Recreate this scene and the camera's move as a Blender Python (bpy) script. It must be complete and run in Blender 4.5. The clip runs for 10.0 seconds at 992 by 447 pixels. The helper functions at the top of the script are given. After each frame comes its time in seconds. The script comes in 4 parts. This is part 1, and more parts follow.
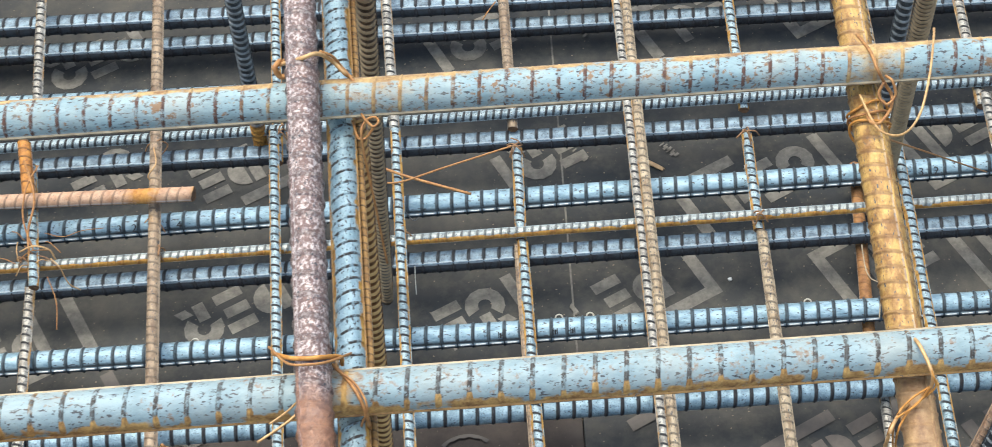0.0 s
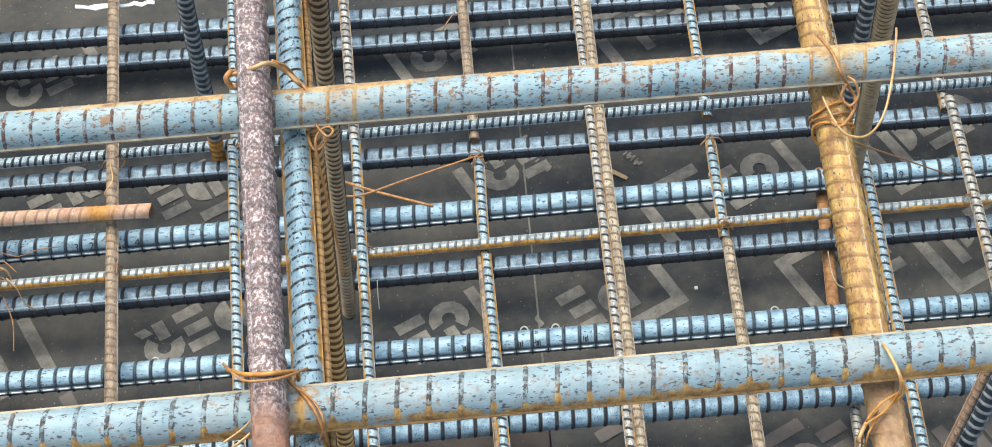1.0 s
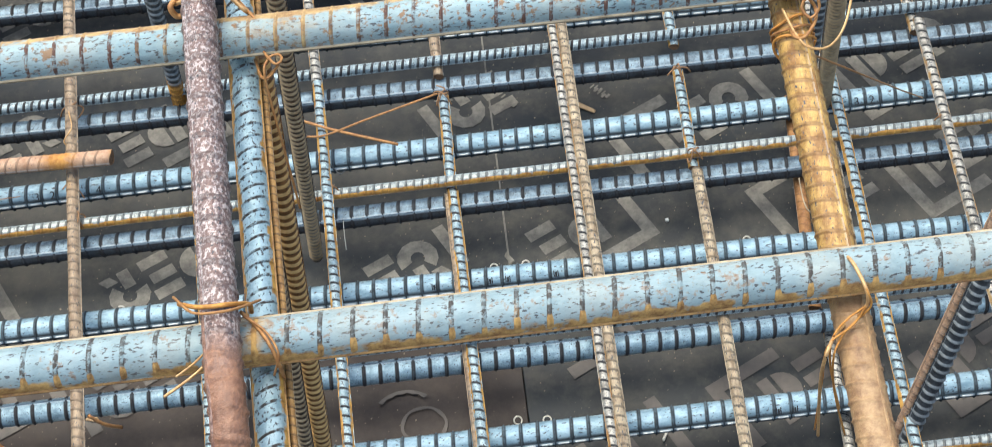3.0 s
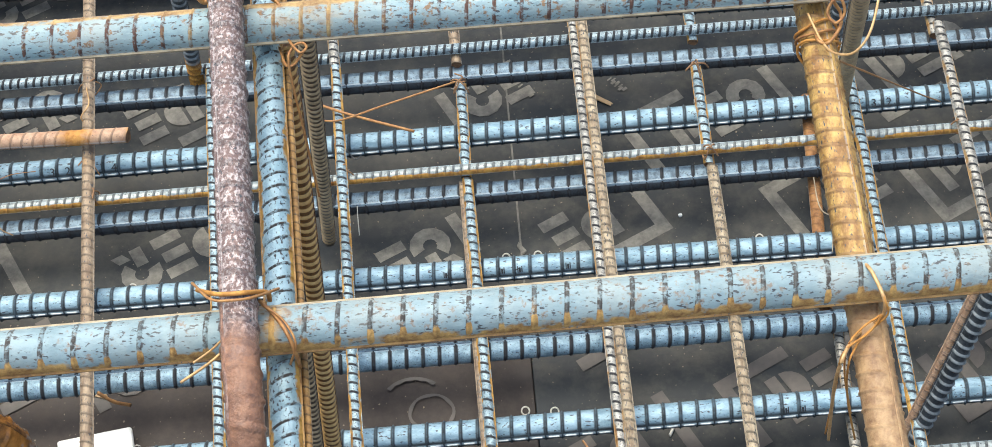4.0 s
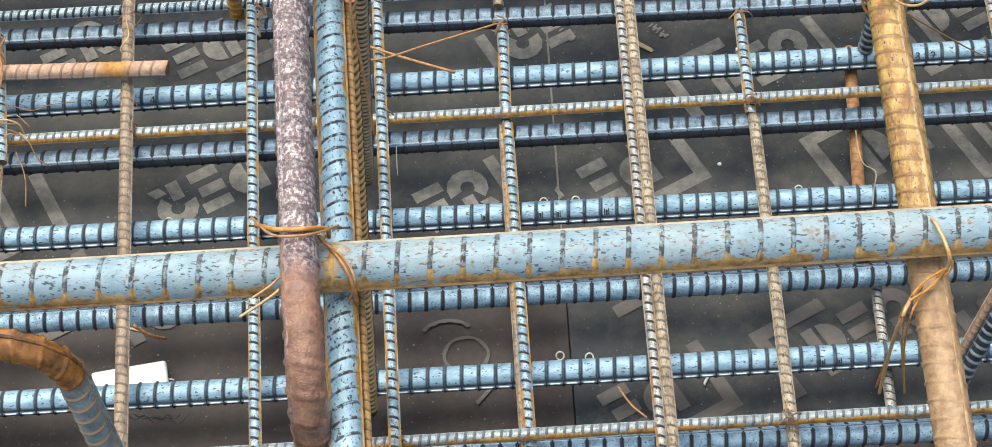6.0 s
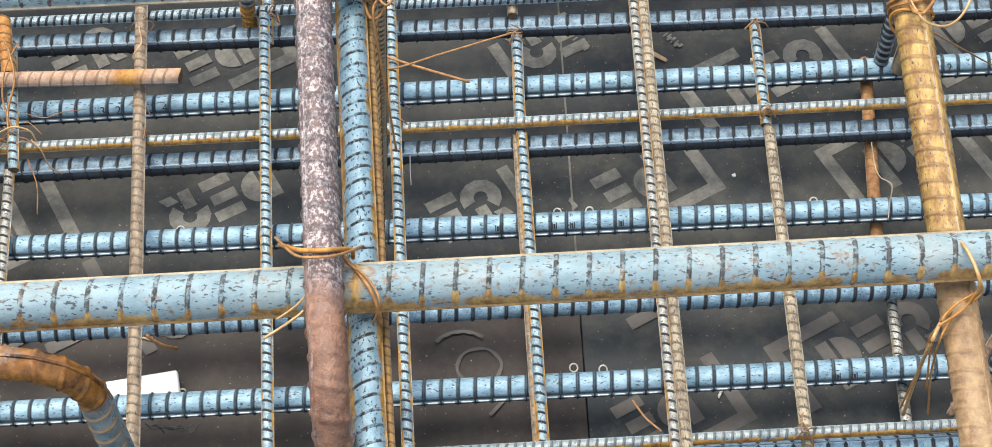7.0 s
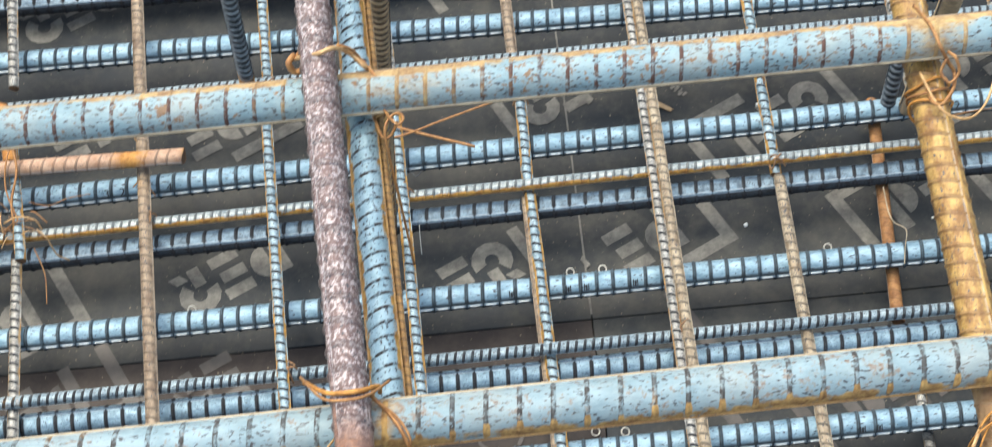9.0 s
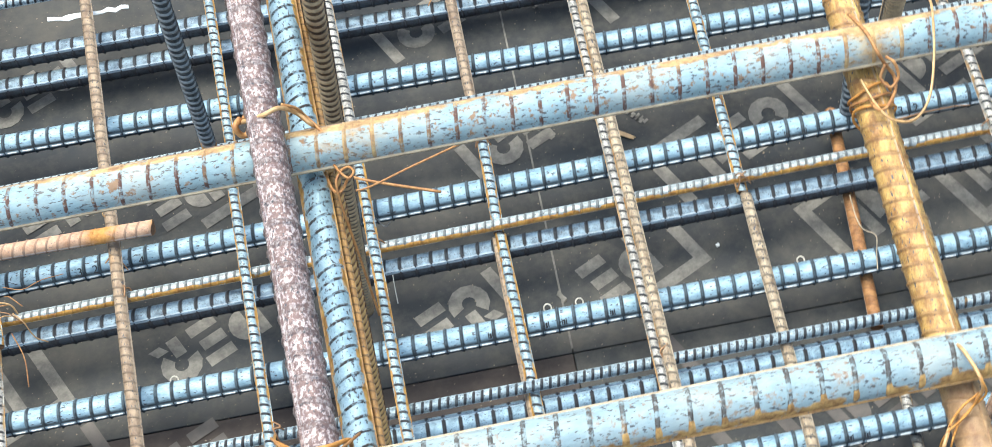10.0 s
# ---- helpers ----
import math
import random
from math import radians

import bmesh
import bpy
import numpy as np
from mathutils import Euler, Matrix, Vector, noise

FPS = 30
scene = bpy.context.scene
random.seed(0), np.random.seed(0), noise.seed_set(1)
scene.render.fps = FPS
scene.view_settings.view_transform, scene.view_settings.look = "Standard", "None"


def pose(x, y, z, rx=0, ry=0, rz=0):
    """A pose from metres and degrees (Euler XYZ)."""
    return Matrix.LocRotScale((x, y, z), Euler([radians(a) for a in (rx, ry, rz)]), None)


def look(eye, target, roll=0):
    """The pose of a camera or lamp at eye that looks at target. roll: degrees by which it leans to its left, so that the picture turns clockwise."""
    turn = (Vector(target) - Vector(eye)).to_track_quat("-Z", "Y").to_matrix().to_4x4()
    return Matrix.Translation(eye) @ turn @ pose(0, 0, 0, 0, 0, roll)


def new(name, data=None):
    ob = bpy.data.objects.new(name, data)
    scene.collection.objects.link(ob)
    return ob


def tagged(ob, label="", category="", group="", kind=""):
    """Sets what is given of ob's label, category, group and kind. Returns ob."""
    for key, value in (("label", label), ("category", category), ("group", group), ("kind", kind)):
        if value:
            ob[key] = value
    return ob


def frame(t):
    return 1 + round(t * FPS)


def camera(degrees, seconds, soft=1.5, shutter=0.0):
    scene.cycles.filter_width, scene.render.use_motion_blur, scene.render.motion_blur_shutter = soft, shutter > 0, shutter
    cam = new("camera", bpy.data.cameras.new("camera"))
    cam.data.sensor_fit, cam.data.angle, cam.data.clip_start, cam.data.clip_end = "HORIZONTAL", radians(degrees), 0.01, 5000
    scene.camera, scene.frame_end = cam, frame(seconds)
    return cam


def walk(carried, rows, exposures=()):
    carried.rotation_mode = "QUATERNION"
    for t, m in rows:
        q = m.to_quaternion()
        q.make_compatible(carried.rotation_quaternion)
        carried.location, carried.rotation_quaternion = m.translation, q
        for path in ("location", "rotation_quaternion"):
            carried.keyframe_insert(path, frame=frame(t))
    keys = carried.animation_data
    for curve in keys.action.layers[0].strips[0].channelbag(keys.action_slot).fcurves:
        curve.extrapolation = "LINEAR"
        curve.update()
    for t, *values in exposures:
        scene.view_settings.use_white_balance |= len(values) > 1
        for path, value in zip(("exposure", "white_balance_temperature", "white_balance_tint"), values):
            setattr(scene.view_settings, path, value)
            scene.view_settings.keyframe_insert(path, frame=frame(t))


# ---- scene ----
cam = camera(30.0, 10.0, soft=0.8, shutter=0.5)
PATH = [
    (0, (-0.213, -1.712, 2.642), (-0.23, -0.57, 0.999), -4.3),
    (0.5, (-0.201, -1.697, 2.615), (-0.198, -0.552, 0.975), -4.1),
    (1, (-0.204, -1.696, 2.609), (-0.186, -0.543, 0.974), -3.8),
    (1.2, (-0.202, -1.699, 2.599), (-0.1828, -0.5358, 0.988), -3.6),
    (1.3, (-0.202, -1.7, 2.594), (-0.1786, -0.5322, 1.0086), -3.5),
    (1.4, (-0.201, -1.702, 2.589), (-0.1714, -0.5286, 1.0116), -3.4),
    (1.5, (-0.2, -1.703, 2.584), (-0.163, -0.525, 0.968), -3.3),
    (1.6, (-0.194, -1.709, 2.576), (-0.1563, -0.546, 0.9601), -3.4),
    (1.7, (-0.189, -1.715, 2.567), (-0.153, -0.567, 0.93), -3.5),
    (1.8, (-0.187, -1.717, 2.563), (-0.1541, -0.5703, 0.9204), -3.7),
    (2, (-0.184, -1.72, 2.555), (-0.151, -0.577, 0.914), -4.1),
    (2.5, (-0.176, -1.709, 2.552), (-0.136, -0.567, 0.911), -4.1),
    (3, (-0.183, -1.696, 2.559), (-0.15, -0.587, 0.895), -4.8),
    (3.2, (-0.187, -1.692, 2.561), (-0.158, -0.594, 0.89), -4.3),
    (4.5, (-0.204, -1.687, 2.571), (-0.18, -0.597, 0.894), -3.1),
    (5, (-0.222, -1.693, 2.565), (-0.202, -0.622, 0.876), -2.7),
    (5.5, (-0.228, -1.688, 2.561), (-0.216, -0.642, 0.856), -2.6),
    (7, (-0.259, -1.656, 2.558), (-0.249, -0.613, 0.851), -2.0),
    (7.5, (-0.261, -1.63, 2.567), (-0.253, -0.594, 0.856), -2.4),
    (8, (-0.274, -1.594, 2.583), (-0.257, -0.564, 0.868), -3.1),
    (8.5, (-0.28, -1.572, 2.584), (-0.273, -0.554, 0.862), -4.4),
    (9, (-0.273, -1.546, 2.596), (-0.261, -0.509, 0.885), -4.9),
    (9.5, (-0.246, -1.55, 2.607), (-0.215, -0.462, 0.929), -6.2),
    (10, (-0.242, -1.554, 2.602), (-0.214, -0.481, 0.914), -9.4),
]
EXPOSURES = [(0, 1.99, 6960, 3), (8.8, 1.97, 6900, 3), (9.6, 1.97, 6720, 1), (10, 2.35, 6700, 1)]
walk(cam, [(t, look(eye, target, roll)) for t, eye, target, roll in PATH], EXPOSURES)

# ---- light ----
world = bpy.data.worlds.new("overcast_sky")
scene.world = world
world.use_nodes = True
wn = world.node_tree
sky = wn.nodes.new("ShaderNodeTexSky")
sky.sky_type = "NISHITA"
sky.sun_disc = False
sky.sun_elevation = radians(68)
sky.sun_rotation = radians(-31)
sky.air_density, sky.dust_density, sky.ozone_density = 1.0, 3.0, 1.0
wn.links.new(sky.outputs[0], wn.nodes["Background"].inputs[0])
wn.nodes["Background"].inputs[1].default_value = 0.088

sun_data = bpy.data.lights.new("sun", "SUN")
sun_data.energy = 0.75
sun_data.angle = radians(50)
sun_data.color = (1.0, 0.975, 0.94)
sun = new("sun", sun_data)
sun.matrix_world = look((-1.2, 0.8, 6.0), (0, 0, 0))

# ---- materials ----


def node(nt, kind, **vals):
    n = nt.nodes.new(kind)
    for k, v in vals.items():
        n.inputs[k.replace("_", " ")].default_value = v
    return n


def ramp(nt, src, stops):
    n = nt.nodes.new("ShaderNodeValToRGB")
    el = n.color_ramp.elements
    while len(el) < len(stops):
        el.new(0.5)
    for e, (p, c) in zip(el, stops):
        e.position, e.color = p, (*c, 1) if len(c) == 3 else c
    nt.links.new(src, n.inputs[0])
    return n.outputs[0]


def mix(nt, fac, a, b):
    n = nt.nodes.new("ShaderNodeMix")
    n.data_type = "RGBA"
    for key, v in ((0, fac), (6, a), (7, b)):
        if isinstance(v, (tuple, float, int)):
            n.inputs[key].default_value = (*v, 1) if isinstance(v, tuple) else v
        else:
            nt.links.new(v, n.inputs[key])
    return n.outputs[2]


def math_node(nt, op, a, b=0.0, clamp=False):
    n = nt.nodes.new("ShaderNodeMath")
    n.operation, n.use_clamp = op, clamp
    for i, v in enumerate((a, b)):
        if isinstance(v, (float, int)):
            n.inputs[i].default_value = v
        else:
            nt.links.new(v, n.inputs[i])
    return n.outputs[0]


def noise_tex(nt, co, scale, detail=4.0, rough=0.6):
    n = node(nt, "ShaderNodeTexNoise", Scale=scale, Detail=detail, Roughness=rough)
    nt.links.new(co, n.inputs["Vector"])
    return n.outputs["Fac"]


def basis(name):
    m = bpy.data.materials.new(name)
    m.use_nodes = True
    nt = m.node_tree
    b = nt.nodes["Principled BSDF"]
    co = nt.nodes.new("ShaderNodeTexCoord").outputs["Object"]
    info = nt.nodes.new("ShaderNodeObjectInfo")
    shift = nt.nodes.new("ShaderNodeVectorMath")
    shift.operation = "MULTIPLY_ADD"
    comb = nt.nodes.new("ShaderNodeCombineXYZ")
    nt.links.new(info.outputs["Random"], comb.inputs[0])
    nt.links.new(info.outputs["Random"], comb.inputs[1])
    shift.inputs[1].default_value = (13.0, 7.0, 0.0)
    nt.links.new(comb.outputs[0], shift.inputs[0])
    nt.links.new(co, shift.inputs[2])
    return m, nt, b, co, shift.outputs[0]


def bumped(nt, b, height, strength, dist=0.001):
    n = nt.nodes.new("ShaderNodeBump")
    n.inputs["Strength"].default_value = strength
    n.inputs["Distance"].default_value = dist
    nt.links.new(height, n.inputs["Height"])
    nt.links.new(n.outputs[0], b.inputs["Normal"])


def steel(name, scale_lo, scale_hi, rust_lo, rust_hi, rust, rib_rust, streak=None, streak_at=0.6, metal=0.35, rough=0.38, speck=0.5, rib_tint=0.75, bump=0.55, coarse=0.0, rib_col=(0.022, 0.022, 0.025), ends=(0.35, 0.62), mid_scale=70.0, zone=None, spots=(), rust_rough=0.85, grain=(1, 1, 1), flank=None, pit_scale=430.0, top_rust=0.0, foot=0.0, broken=False, patch=420.0, dust=0.0, fleck=0.0):
    """Hot-rolled bar: mill scale with specks, rust in blotches, beside the ribs and along one side."""
    m, nt, b, co, var = basis(name)
    big = noise_tex(nt, var, 9.0, 5.0, 0.65)
    drawn = nt.nodes.new("ShaderNodeVectorMath")
    drawn.operation = "MULTIPLY"
    drawn.inputs[1].default_value = grain
    nt.links.new(var, drawn.inputs[0])
    mid = noise_tex(nt, drawn.outputs[0], mid_scale, 4.0, 0.7)
    fine = noise_tex(nt, var, 420.0, 3.0, 0.7)
    base = ramp(nt, mid, [(ends[0], scale_lo), (ends[1], scale_hi)])
    # small dark pits where the scale has flaked
    pits = ramp(nt, noise_tex(nt, drawn.outputs[0], pit_scale, 2.0, 0.5), [(0.56 + 0.1 * (1 - speck), (0, 0, 0)), (0.63 + 0.1 * (1 - speck), (1, 1, 1))])
    base = mix(nt, pits, base, (0.06, 0.065, 0.075))
    if dust:
        base = mix(nt, ramp(nt, noise_tex(nt, var, 15.0, 5.0, 0.65), [(0.44, (0, 0, 0)), (0.66, (dust,) * 3)]), base, (0.44, 0.41, 0.34))
    if fleck:
        spots_of = math_node(nt, "ADD", math_node(nt, "MULTIPLY", noise_tex(nt, var, 150.0, 4.0, 0.65), 0.75), math_node(nt, "MULTIPLY", noise_tex(nt, var, 22.0, 3.0, 0.6), 0.35))
        base = mix(nt, ramp(nt, spots_of, [(0.61, (0, 0, 0)), (0.68, (fleck,) * 3)]), base, (0.24, 0.125, 0.055))
    # rib lines and undersides: groove shade put into the colour, with some grime
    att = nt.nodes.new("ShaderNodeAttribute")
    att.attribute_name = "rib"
    rib_tone = math_node(nt, "MULTIPLY", att.outputs["Fac"], math_node(nt, "ADD", math_node(nt, "MULTIPLY", mid, 1.3), rib_tint - 0.6), True)
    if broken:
        rib_tone = math_node(nt, "MULTIPLY", rib_tone, ramp(nt, noise_tex(nt, var, 170.0, 3.0, 0.6), [(0.40, (0.1,) * 3), (0.54, (1, 1, 1))]))
    base = mix(nt, rib_tone, base, rib_col)
    # the worn mask paints a sky glint onto the lengthwise rib crests
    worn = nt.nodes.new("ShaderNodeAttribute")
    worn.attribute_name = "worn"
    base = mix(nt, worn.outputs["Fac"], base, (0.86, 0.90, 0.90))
    rustc = ramp(nt, noise_tex(nt, var, patch, 5.0, 0.7), [(0.34, rust_lo), (0.66, rust_hi)])
    blot = math_node(nt, "ADD", math_node(nt, "MULTIPLY", big, 1.1), math_node(nt, "MULTIPLY", mid, 0.45))
    blot = math_node(nt, "ADD", blot, math_node(nt, "MULTIPLY", att.outputs["Fac"], rib_rust))
    if foot:
        low = nt.nodes.new("ShaderNodeAttribute")
        low.attribute_name = "foot"
        blot = math_node(nt, "ADD", blot, math_node(nt, "MULTIPLY", low.outputs["Fac"], foot))
    if flank or top_rust:
        # rust down both flanks, or along the far edge
        flat = nt.nodes.new("ShaderNodeVectorMath")
        flat.operation = "MULTIPLY"
        flat.inputs[1].default_value = (0, 1, 1)
        unit = nt.nodes.new("ShaderNodeVectorMath")
        unit.operation = "NORMALIZE"
        nt.links.new(co, flat.inputs[0])
        nt.links.new(flat.outputs[0], unit.inputs[0])
        sides = nt.nodes.new("ShaderNodeSeparateXYZ")
        nt.links.new(unit.outputs[0], sides.inputs[0])
        if flank:
            at, gain = flank
            out = math_node(nt, "ABSOLUTE", sides.outputs[1])
            blot = math_node(nt, "ADD", blot, math_node(nt, "MULTIPLY", math_node(nt, "MAXIMUM", math_node(nt, "SUBTRACT", out, at), 0.0), ramp(nt, noise_tex(nt, var, 26.0, 4.0, 0.65), [(0.38, (0.15 * gain,) * 3), (0.62, (1.5 * gain,) * 3)])))
        else:
            blot = math_node(nt, "ADD", blot, math_node(nt, "MULTIPLY", math_node(nt, "MAXIMUM", math_node(nt, "SUBTRACT", sides.outputs[1], 0.86), 0.0), top_rust))
    for at, width, amount in spots:
        # rust gathered where another bar crosses
        sep = nt.nodes.new("ShaderNodeSeparateXYZ")
        nt.links.new(co, sep.inputs[0])
        gap = math_node(nt, "ABSOLUTE", math_node(nt, "SUBTRACT", sep.outputs[0], at))
        blot = math_node(nt, "ADD", blot, math_node(nt, "MULTIPLY", math_node(nt, "SUBTRACT", 1.0, math_node(nt, "DIVIDE", gap, width), True), amount))
    if zone:
        # heavier rust on one stretch of the bar
        axis, start, width, amount = zone
        sep = nt.nodes.new("ShaderNodeSeparateXYZ")
        nt.links.new(co, sep.inputs[0])
        along = math_node(nt, "DIVIDE", math_node(nt, "SUBTRACT", sep.outputs[axis], start), width, True)
        blot = math_node(nt, "ADD", blot, math_node(nt, "MULTIPLY", along, amount))
    if streak:
        dot = nt.nodes.new("ShaderNodeVectorMath")
        dot.operation = "DOT_PRODUCT"
        norm = nt.nodes.new("ShaderNodeVectorMath")
        norm.operation = "NORMALIZE"
        cut = nt.nodes.new("ShaderNodeVectorMath")
        cut.operation = "MULTIPLY"
        cut.inputs[1].default_value = (0, 1, 1)
        nt.links.new(co, cut.inputs[0])
        nt.links.new(cut.outputs[0], norm.inputs[0])
        nt.links.new(norm.outputs[0], dot.inputs[0])
        dot.inputs[1].default_value = streak
        side = math_node(nt, "MULTIPLY", math_node(nt, "SUBTRACT", dot.outputs["Value"], streak_at), 1.6, )
        side = math_node(nt, "MAXIMUM", side, 0.0)
        side = math_node(nt, "MULTIPLY", side, ramp(nt, noise_tex(nt, var, 34.0, 3.0, 0.6), [(0.36, (0.25,) * 3), (0.62, (1.7,) * 3)]))
        blot = math_node(nt, "ADD", blot, side)
    fac = ramp(nt, math_node(nt, "ADD", blot, rust - 0.5), [(0.66, (0, 0, 0)), (0.86, (1, 1, 1))])
    col = mix(nt, fac, base, rustc)
    nt.links.new(col, b.inputs["Base Color"])
    b.inputs["Metallic"].default_value = metal
    dull = math_node(nt, "MAXIMUM", fac, math_node(nt, "MULTIPLY", rib_tone, 0.8 if rib_tint > 0.3 else 0.0))
    rr = ramp(nt, dull, [(0.0, (rough,) * 3), (1.0, (rust_rough,) * 3)])
    nt.links.new(rr, b.inputs["Roughness"])
    met = ramp(nt, dull, [(0.0, (metal,) * 3), (1.0, (0.0,) * 3)])
    nt.links.new(met, b.inputs["Metallic"])
    rough_h = math_node(nt, "ADD", fine, math_node(nt, "MULTIPLY", mid, 0.7))
    if coarse:
        scab = ramp(nt, noise_tex(nt, var, 130.0, 2.0, 0.5), [(0.42, (0, 0, 0)), (0.58, (1, 1, 1))])
        rough_h = math_node(nt, "ADD", rough_h, math_node(nt, "MULTIPLY", scab, coarse))
    bumped(nt, b, rough_h, bump, 0.0014)
    return m


def plain(name, c1, c2, scale, rough, bump=0.3, metal=0.0):
    m, nt, b, co, var = basis(name)
    n = noise_tex(nt, var, scale, 5.0, 0.65)
    nt.links.new(ramp(nt, n, [(0.3, c1), (0.7, c2)]), b.inputs["Base Color"])
    b.inputs["Roughness"].default_value, b.inputs["Metallic"].default_value = rough, metal
    bumped(nt, b, n, bump)
    return m


RUST_D, RUST_L = (0.13, 0.05, 0.018), (0.40, 0.18, 0.05)
OCHRE_D, OCHRE_L = (0.26, 0.12, 0.03), (0.60, 0.34, 0.08)
TAN_D, TAN_L = (0.30, 0.19, 0.08), (0.64, 0.49, 0.22)
mat_blue = steel("blue_mill_scale", (0.16, 0.27, 0.34), (0.33, 0.47, 0.55), RUST_D, OCHRE_L, 0.04, 0.02, speck=0.55, rib_tint=1.0, bump=0.8, rib_col=(0.03, 0.04, 0.048), rough=0.38, metal=0.25, grain=(0.5, 1, 1), pit_scale=300.0, top_rust=4.0)
mat_front = steel("blue_scale_rust_below", (0.19, 0.275, 0.305), (0.27, 0.365, 0.40), (0.20, 0.095, 0.035), (0.60, 0.37, 0.13), 0.13, 0.10, (0, -0.94, -0.34), 0.62, broken=True, speck=0.72, rib_tint=1.0, bump=0.5, rough=0.6, metal=0.1, dust=0.3, fleck=0.6, grain=(0.45, 1, 1), pit_scale=390.0, rib_col=(0.05, 0.042, 0.038), foot=1.8, spots=((-0.22, 0.05, 0.3), (0.29, 0.04, 0.3)), patch=90.0)
mat_rear = steel("blue_scale_rust_above", (0.19, 0.29, 0.325), (0.27, 0.385, 0.425), (0.22, 0.12, 0.06), (0.52, 0.37, 0.17), 0.18, 0.14, (0, 0.72, 0.69), 0.74, broken=True, speck=0.82, rib_tint=1.15, bump=0.6, rough=0.6, metal=0.1, dust=0.35, fleck=0.9, grain=(0.45, 1, 1), pit_scale=390.0, rib_col=(0.10, 0.05, 0.038), spots=((-0.21, 0.16, 0.30), (0.30, 0.07, 0.3)), patch=80.0)
mat_dark = steel("dark_mill_scale", (0.08, 0.115, 0.15), (0.235, 0.33, 0.40), RUST_D, RUST_L, 0.07, 0.02, speck=0.5, rib_tint=1.1, rough=0.40, bump=0.8)
mat_mid = steel("slate_mill_scale", (0.16, 0.25, 0.31), (0.35, 0.49, 0.57), RUST_D, RUST_L, 0.06, 0.02, speck=0.5, rib_tint=1.15, rough=0.40, bump=0.8)
mat_side = steel("blue_scale_specks", (0.25, 0.38, 0.44), (0.38, 0.52, 0.58), OCHRE_D, OCHRE_L, 0.04, 0.02, speck=0.72, rib_tint=1.1, broken=True, flank=(0.60, 1.7), grain=(0.7, 1, 1), pit_scale=380.0, rib_col=(0.05, 0.04, 0.035), bump=0.7, patch=70.0)
mat_grey = steel("grey_rusty_scale", (0.20, 0.185, 0.16), (0.48, 0.46, 0.41), OCHRE_D, (0.50, 0.34, 0.16), 0.20, 0.02, speck=0.8, rib_tint=1.0, bump=0.8, flank=(0.55, 0.8), patch=60.0)
mat_thin = steel("thin_blue_scale", (0.16, 0.24, 0.275), (0.36, 0.46, 0.50), OCHRE_D, OCHRE_L, 0.13, 0.02, bump=0.8, speck=0.8, rib_tint=1.0, flank=(0.50, 1.3), patch=60.0)
mat_tanbar = steel("tan_rusty_scale", (0.20, 0.14, 0.085), (0.47, 0.38, 0.26), RUST_D, (0.46, 0.28, 0.11), 0.20, 0.02, speck=0.7, rib_tint=0.5, rough=0.6, metal=0.1, bump=0.8, grain=(0.4, 1, 1), patch=60.0)
mat_thin_rust = steel("thin_scale_rust_side", (0.19, 0.225, 0.235), (0.41, 0.44, 0.42), (0.26, 0.11, 0.03), (0.60, 0.32, 0.07), 0.20, 0.02, (0, -0.9, -0.35), 0.16, rib_tint=0.6, patch=60.0)
mat_thin_plain = steel("thin_blue_scale_plain", (0.16, 0.22, 0.25), (0.36, 0.44, 0.47), OCHRE_D, OCHRE_L, 0.17, 0.02, speck=0.9, rib_tint=1.0, bump=0.8, patch=60.0)
mat_brown = steel("brown_rust", (0.16, 0.105, 0.068), (0.36, 0.27, 0.18), OCHRE_D, (0.48, 0.27, 0.10), 0.19, 0.02, rough=0.6, metal=0.1, rib_tint=0.3, grain=(0.4, 1, 1), patch=50.0)
mat_orange = steel("orange_rust", (0.36, 0.20, 0.11), (0.56, 0.36, 0.23), RUST_D, (0.56, 0.30, 0.13), 0.20, 0.02, rough=0.7, metal=0.0, rib_tint=0.4, speck=0.2, patch=45.0)
mat_loose = steel("pink_rust_orange_patches", (0.36, 0.20, 0.12), (0.52, 0.34, 0.23), (0.30, 0.12, 0.03), (0.64, 0.33, 0.09), 0.12, 0.02, rough=0.7, metal=0.0, rib_tint=0.4, speck=0.2, patch=45.0, spots=((0.20, 0.05, 0.5), (0.29, 0.03, 0.35)))
mat_flame = steel("bright_orange_scale", (0.26, 0.10, 0.025), (0.52, 0.23, 0.05), (0.13, 0.05, 0.016), (0.58, 0.27, 0.05), 0.2, 0.02, rough=0.7, metal=0.0, rib_tint=0.5, speck=0.2, patch=60.0)
mat_foot = steel("bright_orange_rust", (0.20, 0.085, 0.03), (0.40, 0.20, 0.075), (0.18, 0.07, 0.025), (0.42, 0.20, 0.06), 0.25, 0.02, rough=0.7, metal=0.0, rib_tint=0.2, speck=0.1, patch=40.0)
mat_edgebar = steel("dull_ochre_rust", (0.20, 0.10, 0.035), (0.40, 0.23, 0.08), (0.16, 0.07, 0.025), (0.42, 0.24, 0.07), 0.2, 0.0, rough=0.6, metal=0.1, speck=0.1, rib_tint=0.5, patch=50.0)
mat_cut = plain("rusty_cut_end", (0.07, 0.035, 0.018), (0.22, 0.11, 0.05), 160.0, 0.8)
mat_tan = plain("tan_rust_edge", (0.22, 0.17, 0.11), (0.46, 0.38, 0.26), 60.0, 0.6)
# pale colour that stands for skylight caught on the near lengthwise rib
mat_rib_glint = plain("painted_rib_glint", (0.42, 0.46, 0.47), (0.66, 0.70, 0.71), 200.0, 0.45)
